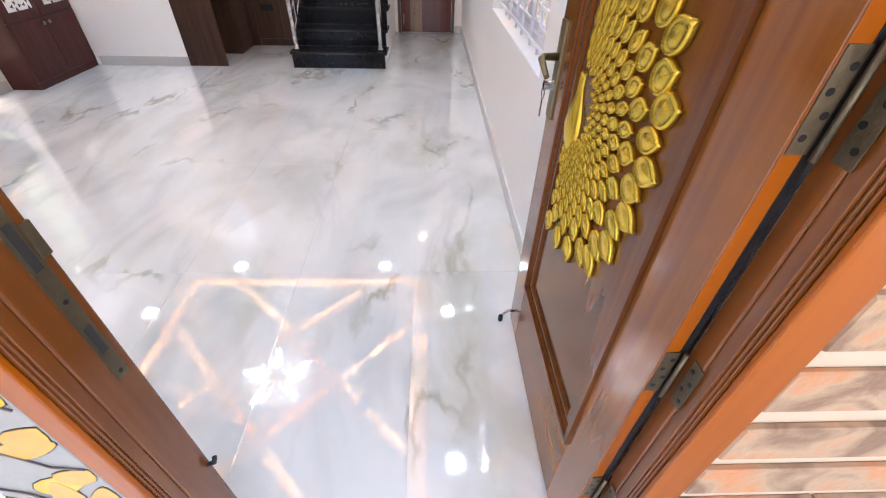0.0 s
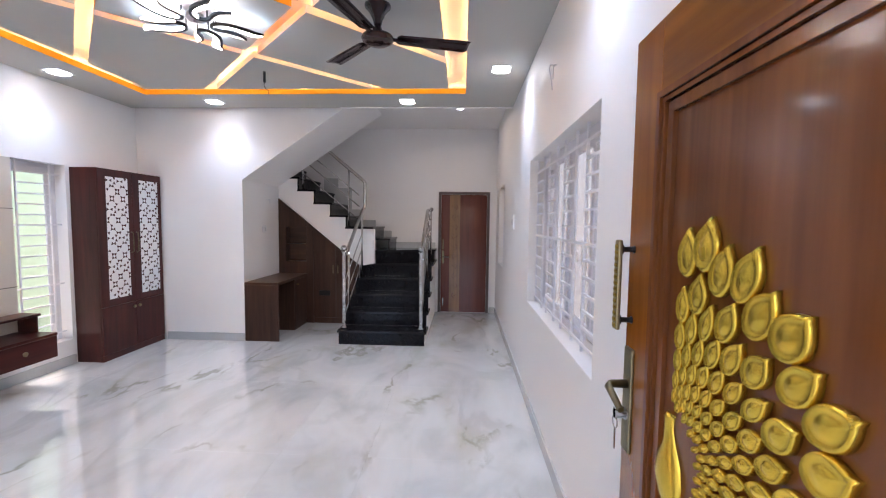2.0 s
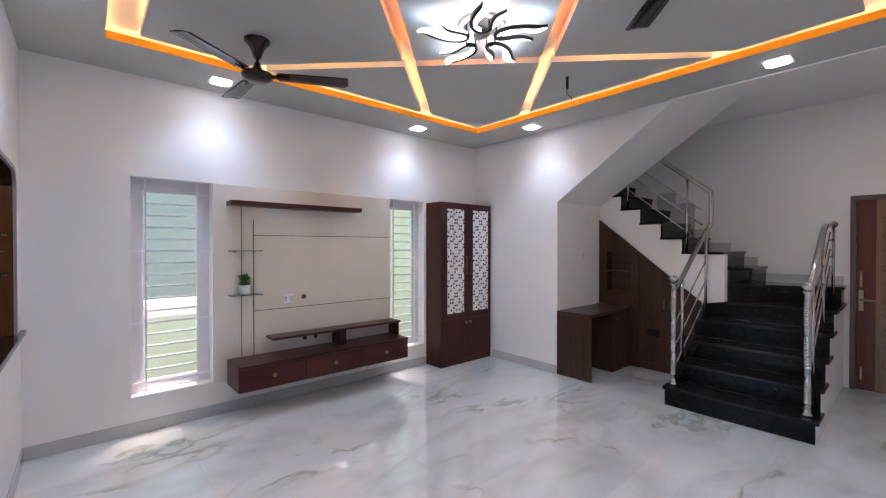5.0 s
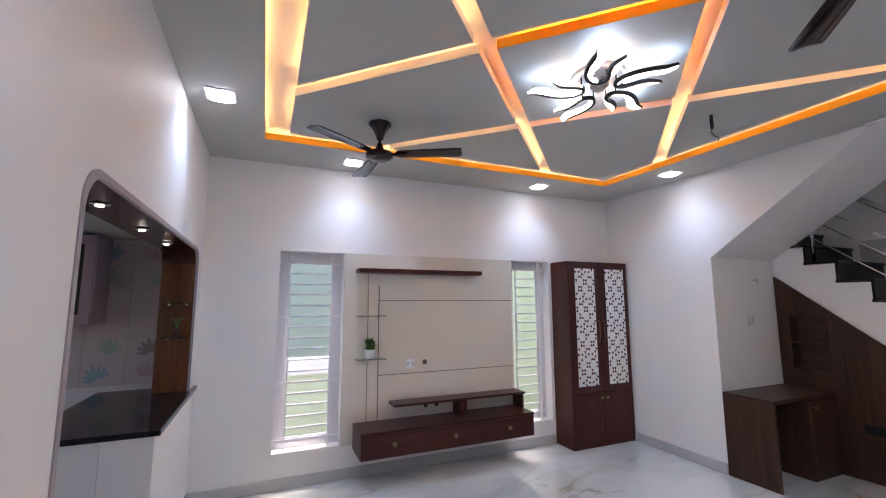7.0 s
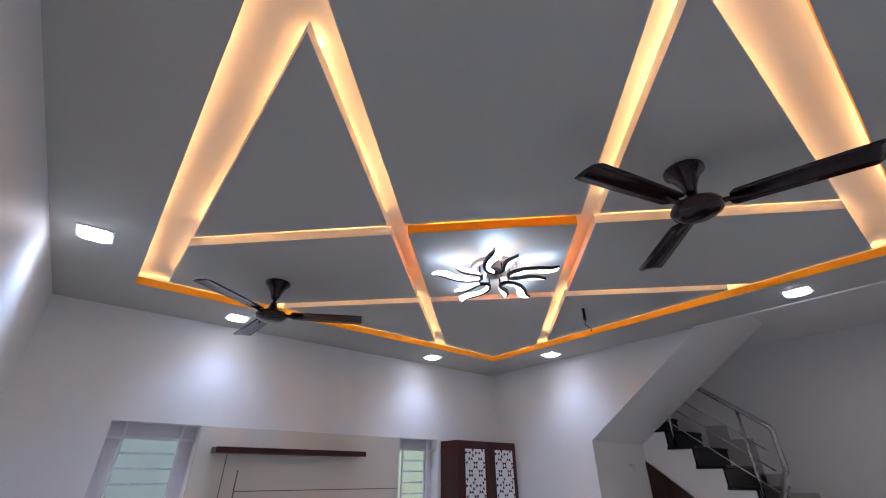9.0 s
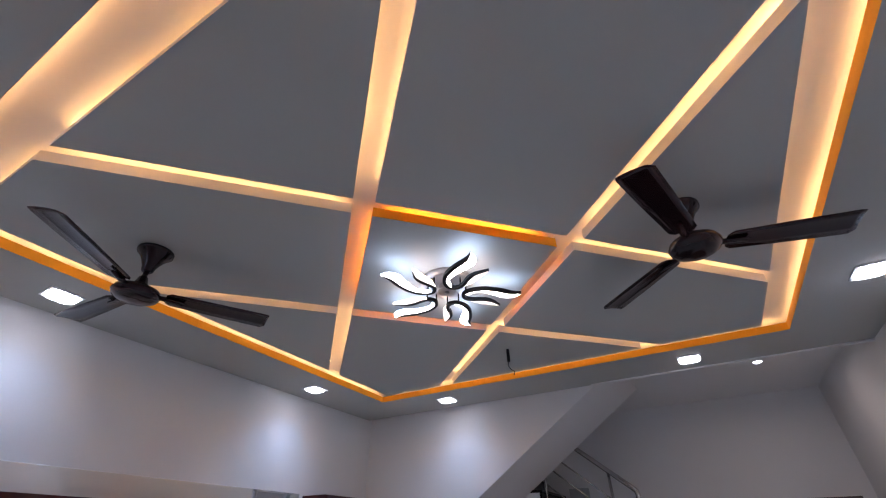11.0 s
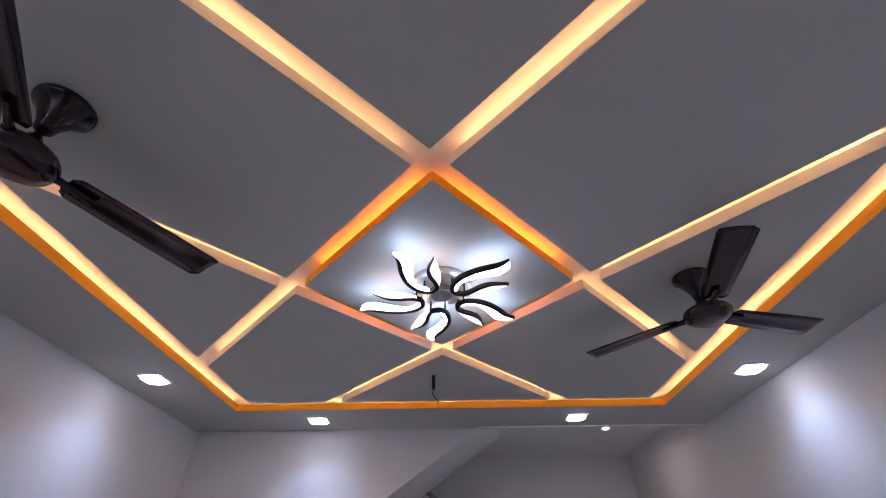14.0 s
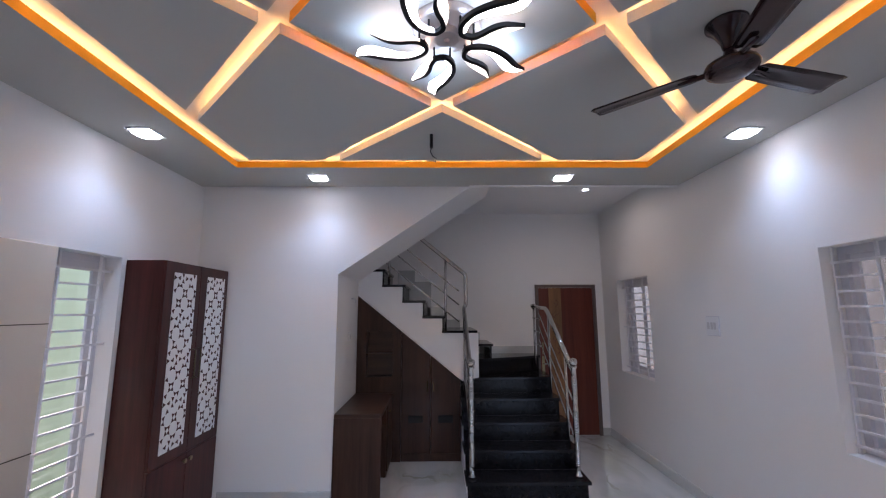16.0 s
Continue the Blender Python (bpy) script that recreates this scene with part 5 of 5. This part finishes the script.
bm = bmesh.new()
box(bm, -0.1825, -0.1808, 0.758, 0.784, 0.86, 1.24)
box(bm, -0.1825, -0.178, 0.7842, 0.7995, 1.11, 1.165)
strike = part("strike_plate", bm, M_HINGE, fr, "long aged bronze strike plate")
for z0, z1 in ((0.925, 0.985), (1.10, 1.175)):
    part("bolt_hole", soft_box(-0.1812, -0.1803, 0.764, 0.778, z0, z1, 0.0003, 1), M_DARK, strike)
for z in (0.875, 1.04, 1.225):
    bm = bmesh.new()
    lathe(bm, [(0.0045, -0.0005), (0.004, 0.0012)], 0, 0, 10, "x", (-0.1808, 0.771, z))
    part("screw", bm, M_BLACK, strike)
bm = bmesh.new()
tube(bm, [(-0.182, 0.79, 0.47), (-0.168, 0.795, 0.47), (-0.165, 0.80, 0.485)], 0.006, 8)
part("catch", bm, M_BLACK, fr)

# ---------------------------------------------------------------- porch side of the entrance
clad = base("stone_cladding", 1.4, 0.5, 0, "porch wall clad in rough brown stone strips", "wall", "", "structure")
bm = bmesh.new()
box(bm, 0.863, 2.4, 0.690, 0.6995, -0.05, 3.4)
part("backing", bm, M_CLADB, clad)
rnd = random.Random(3)
z = 0.07
while z < 2.6:
    x = 0.868 - rnd.uniform(0, 0.2)
    while x < 2.3:
        w = rnd.uniform(0.42, 0.62)
        a = max(x, 0.868)
        if x + w - a > 0.05:
            part("stone", soft_box(a, min(2.38, x + w - 0.004), 0.678 - rnd.uniform(0, 0.006), 0.692, z, z + 0.108, 0.004, 1), M_CLAD, clad)
        x += w
    z += 0.160
# The glass is white; its unlit look is put into this grey.
M_OPAL = mat("opal_glass_dimmed", (0.30, 0.30, 0.28), 0.12, var=0.12, scale=7, coat=0.4)
side = base("side_light", -0.70, 0.52, 0.0, "stained glass side light with yellow petals and dark leading", "window")
part("sheet", soft_box(-1.35, -0.2445, 0.672, 0.692, 0.02, 2.1, 0.002, 1), M_OPAL, side, "milky white glass, dimness put in its colour")
rnd = random.Random(9)
for i in range(110):
    cx, cz, a = -0.27 - rnd.uniform(0, 0.28), 0.15 + (i // 2) * 0.035 + (i % 2) * 0.03, rnd.uniform(-0.6, 0.6) + 0.9 * (i % 2)
    ln, wd = rnd.uniform(0.09, 0.13), rnd.uniform(0.045, 0.065)
    for k, m in ((1.07, M_BLACK), (1.0, (M_YELLOW, M_AMBER)[i % 2])):
        pts = []
        for j in range(14):
            t = 2 * math.pi * j / 14
            u, v = 0.5 * ln * k * math.cos(t), 0.5 * wd * k * math.sin(t) * (1 - 0.4 * math.cos(t))
            pts.append((min(-0.246, cx + u * math.cos(a) - v * math.sin(a)), cz + u * math.sin(a) + v * math.cos(a)))
        bm = bmesh.new()
        d = 0.0005 * (i % 5)
        prism(bm, pts, "y", 0.6712 - (0.0008 if k == 1.0 else 0.0) - 0.2 * d, 0.673)
        part("petal" if k == 1.0 else "leading", bm, m, side)
# ---------------------------------------------------------------- kitchen behind the hatch
KY0, KX0, KX1 = -1.35, -4.15, -0.60
bm = bmesh.new()
# The opening is added out of view to let daylight into the kitchen.
for x0, x1, z0, z1 in ((KX0 - 0.2, -2.7, -0.05, 3.4), (-1.5, KX1, -0.05, 3.4), (-2.7, -1.5, -0.05, 1.0), (-2.7, -1.5, 2.1, 3.4)):
    box(bm, x0, x1, KY0 - 0.2, KY0, z0, z1)
structure("wall_kitchen", bm, M_TILE, "kitchen wall tiled with pale dado tiles round an added, unseen daylight opening", "wall")
bm = bmesh.new()
box(bm, KX0 - 0.2, KX0, KY0, YN - 0.24, -0.05, 3.4)
structure("wall_kitchen_side", bm, M_TILE, "tiled kitchen side wall", "wall")
bm = bmesh.new()
box(bm, KX1, KX1 + 0.15, KY0, 0.70, -0.05, 3.4)
structure("wall_kitchen_end", bm, M_WALL, "painted kitchen end wall", "wall")
bm = bmesh.new()
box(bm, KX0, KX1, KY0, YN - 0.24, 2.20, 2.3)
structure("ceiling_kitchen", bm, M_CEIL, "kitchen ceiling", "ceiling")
# leaf prints on the dado tiles
rnd = random.Random(21)
M_PRINT = [mat("leaf_print_teal", (0.24, 0.36, 0.40), 0.3), mat("leaf_print_green", (0.34, 0.42, 0.34), 0.3), mat("leaf_print_rose", (0.48, 0.33, 0.31), 0.3), mat("leaf_print_brown", (0.30, 0.24, 0.22), 0.3), mat("leaf_print_grey", (0.38, 0.37, 0.34), 0.3)]
tiles = base("dado_tiles", KX0, 0.0, 0.95, "pale kitchen dado tiles printed with tropical leaves", "tiles", "", "structure")
M_DADO = mat("printed_tile", (0.60, 0.49, 0.47), 0.22, var=0.04, scale=4)


def leaf_print(bm, cy, cz, s, kind):
    lean = rnd.uniform(-0.9, 0.9)
    for k in range(-3, 4) if kind else range(-2, 3):
        a = math.pi / 2 + lean + k * (0.42 if kind else 0.36)
        ln = s * (1.0 - 0.09 * abs(k))
        pts = []
        for j in range(8):
            t = 2 * math.pi * j / 8
            u, v = ln * (0.5 + 0.5 * math.cos(t)) * 0.9 + 0.1 * s, ln * 0.12 * math.sin(t)
            pts.append((cy + u * math.cos(a) - v * math.sin(a), cz - 0.3 * s + u * math.sin(a) + v * math.cos(a)))
        prism(bm, pts, "x", KX0 + 0.008, KX0 + 0.0125 + 0.0006 * (k + 3))


for i in range(7):
    for j in range(6):
        y0, z0 = -1.33 + i * 0.30, 0.96 + j * 0.20
        t = part("tile", soft_box(KX0 + 0.001, KX0 + 0.011, y0, y0 + 0.297, z0, z0 + 0.198, 0.002, 1), M_DADO, tiles)
        if j in (0, 1, 4, 5):
            bm = bmesh.new()
            leaf_print(bm, y0 + 0.15 + rnd.uniform(-0.03, 0.03), z0 + 0.09, rnd.uniform(0.13, 0.17), (i + j) % 2)
            part("leaf_print", bm, M_PRINT[(i * 2 + j) % 5], t)
M_SIDE = wood("brown_veneer", (0.075, 0.022, 0.007), (0.17, 0.058, 0.017), 0.25, 0.4, "z")
M_TRIM = mat("mauve_edge_band", (0.33, 0.27, 0.28), 0.4, var=0.05)
# hatch lining, granite ledge, shelves, soffit spots
hat = base("serving_hatch", -2.5, 0.9, HZ0, "rounded kitchen opening lined in dark wood with granite ledge", "opening", "", "structure")
part("ledge", soft_box(XL + 0.002, -2.585, 0.36, YN + 0.03, HZ0 - 0.028, HZ0 + 0.004, 0.006), M_GRANITE, hat, "dark polished granite ledge")
part("half_wall", soft_box(XL + 0.002, -2.60, 0.40, 0.768, 0.0, HZ0 - 0.029, 0.003), M_WALL, hat, "white half wall under the ledge")
bm = bmesh.new()
t = 0.026
arcL = [(HX0 + HR * (1 - math.sin(a)), HZ1 - HR * (1 - math.cos(a))) for a in [i * math.pi / 16 for i in range(9)]]
arcR = [(HX1 - HR * (1 - math.sin(a)), HZ1 - HR * (1 - math.cos(a))) for a in [i * math.pi / 16 for i in range(9)]]
loop = [(HX0, HZ0 + 0.004)] + arcL[::-1] + arcR + [(HX1, 0.001)]
ccx, ccz = (HX0 + HX1) / 2, 1.5
for p, q in zip(loop, loop[1:]):
    ins = [(v[0] + t * (1 if v[0] < ccx else -1), v[1] - (t if v[1] > HZ1 - HR - 0.01 else 0)) for v in (p, q)]
    prism(bm, [p, q, ins[1], ins[0]], "y", 0.765, YN - 0.012)
    prism(bm, [p, q, ins[1], ins[0]], "y", YN - 0.012, YN + 0.005, 1)
part("lining", bm, [M_HATCH, M_TRIM], hat, "dark polished wood lining with mauve edge")
part("side_board", soft_box(HX0 + 0.0265, HX0 + 0.034, 0.766, YN - 0.015, HZ0 + 0.006, HZ1 - HR, 0.002), M_SIDE, hat, "warm brown veneered side of the opening")
for z in (1.375, 1.64):
    g = base("glass_shelf", HX0 + 0.08, 0.90, z, "small glass shelf inside the serving hatch", "shelf", "hatch shelves")
    part("plate", soft_box(HX0 + 0.035, HX0 + 0.16, 0.82, 0.98, z, z + 0.008, 0.002), M_GLASS, g)
    for y in (0.84, 0.96):
        part("clip", soft_box(HX0 + 0.0345, HX0 + 0.06, y - 0.01, y + 0.01, z - 0.015, z - 0.0005, 0.002), M_STEEL, g)
vp = base("air_plant", HX0 + 0.09, 0.91, 1.384, "small spiky plant in a round maroon vase", "plant")
bm = bmesh.new()
lathe(bm, [(0.016, 1.384), (0.030, 1.397), (0.034, 1.415), (0.026, 1.438), (0.015, 1.446)], HX0 + 0.09, 0.91, 20)
part("vase", bm, M_LAMI, vp)
bm = bmesh.new()
for k in range(9):
    a = k * 0.698
    tube(bm, [(HX0 + 0.09, 0.91, 1.44), (HX0 + 0.09 + 0.025 * math.cos(a), 0.91 + 0.025 * math.sin(a), 1.52), (HX0 + 0.09 + 0.05 * math.cos(a), 0.91 + 0.05 * math.sin(a), 1.525)], [0.004, 0.003, 0.001], 6)
part("leaves", bm, M_LEAF, vp)
for x in (-1.90, -2.55, -3.17):
    s = base("hatch_spot", x, 0.88, HZ1 - 0.026, "small round spot lamp in the hatch soffit", "spot lamp", "hatch spots")
    bm = bmesh.new()
    lathe(bm, [(0.034, HZ1 - 0.036), (0.036, HZ1 - 0.032), (0.036, HZ1 - 0.0265)], x, 0.88, 18)
    part("rim", bm, M_STEEL, s)
    bm = bmesh.new()
    lathe(bm, [(0.015, HZ1 - 0.039), (0.015, HZ1 - 0.0365)], x, 0.88, 16)
    part("lens", bm, glow("hatch_spot_lens", (1.0, 0.90, 0.75), 7.0) if x == -1.90 else bpy.data.materials["hatch_spot_lens"], s)
ku = base("wall_cabinet", KX0 + 0.1, -0.2, 1.48, "mauve kitchen wall cabinet with dark glass doors", "kitchen cabinet")
part("body", soft_box(KX0 + 0.016, KX0 + 0.34, -0.70, 0.31, 1.48, 2.18, 0.003), M_MAUVE, ku)
for a, b in ((-0.69, -0.20), (-0.195, 0.30)):
    d = part("cabinet_door", soft_box(KX0 + 0.34, KX0 + 0.36, a, b, 1.485, 2.175, 0.003), M_MAUVE, ku)
    part("glass_inset", soft_box(KX0 + 0.358, KX0 + 0.364, a + 0.07, b - 0.07, 1.56, 2.10, 0.002), M_BLACK, d, "dark glass inset")

# small white box high on the near wall
ub = base("alarm_box", -0.893, YN, 2.562, "small white plastic wall box on an orange back plate", "alarm box")
part("back_plate", soft_box(-0.932, -0.854, YN, YN + 0.009, 2.560, 2.716, 0.002), M_ORANGE, ub, "orange plastic back plate")
part("body", soft_box(-0.930, -0.856, YN + 0.009, YN + 0.040, 2.562, 2.714, 0.003), M_WHITE, ub)
part("flap", soft_box(-0.924, -0.862, YN + 0.0395, YN + 0.043, 2.568, 2.644, 0.001), M_WHITE, ub)
part("button", soft_box(-0.899, -0.887, YN + 0.0395, YN + 0.044, 2.650, 2.658, 0.001), M_BLACK, ub)
part("side_slot", soft_box(-0.8565, -0.8552, YN + 0.014, YN + 0.028, 2.645, 2.672, 0.0004, 1), M_BLACK, ub)

# ---------------------------------------------------------------- porch
# Unseen slab added over the porch to keep sky light off the door frame.
bm = bmesh.new()
box(bm, -0.45, 3.2, -2.6, 0.64, 2.85, 3.0)
structure("porch_sky_blocker", bm, M_WALL, "plain white unseen slab outside the main door, added to hold back sky light", "ceiling")
for j in range(9):
    bm = bmesh.new()
    z0 = 0.10 + 0.21 * j
    tube(bm, [(-0.25 - 0.05 * i, 0.6705, z0 + 0.035 * i + 0.02 * math.sin(1.7 * i + j)) for i in range(9)], 0.0022, 6)
    part("vine", bm, M_FRAME, side)
# ---------------------------------------------------------------- outside
bm = bmesh.new()
prism(bm, [(-300, -300), (300, -300), (300, 300), (-300, 300)], "z", -0.45, -0.40)
structure("ground", bm, M_EARTH, "bare earth ground outside", "ground")
bm = bmesh.new()
box(bm, -5.75, -5.55, -6, 14, -0.42, 0.72)
structure("wall_compound", bm, M_GREEN, "pale green compound wall outside the windows", "wall")
bm = bmesh.new()
box(bm, -5.80, -5.50, -6, 14, 0.72, 0.90)
structure("compound_coping", bm, M_WHITE, "white coping on the compound wall", "coping")
bm = bmesh.new()
box(bm, -10.6, -10.4, -6, 3.4, -0.42, 6.0)
structure("neighbour_wall", bm, M_TURQ, "grey-green neighbouring house wall", "wall")
bm = bmesh.new()
box(bm, -5.54, -5.44, 3.4, 14, -0.42, 4.2)
structure("neighbour_wall_side", bm, M_GREEN, "pale green neighbouring wall close by", "wall")
bm = bmesh.new()
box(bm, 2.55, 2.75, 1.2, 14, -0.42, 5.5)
structure("neighbour_wall_east", bm, M_CREAM, "cream neighbouring wall, shade put into its dark colour", "wall")

# ---------------------------------------------------------------- floor tiles
TW, TL = 0.60, 1.20
tm = None
x = XL - 0.02
i = 0
while x < XR:
    y, j = -1.63, 0
    while y < YB:
        if tm is None:
            tm = mesh("tile", soft_box(0, TW - 0.0005, 0, TL - 0.0005, -0.010, 0, 0.0003, 1), M_FLOOR)
        t = new("tile", tm)
        t.parent = floor
        t.location = (x, y, 0)
        y += TL
        j += 1
    x += TW
    i += 1
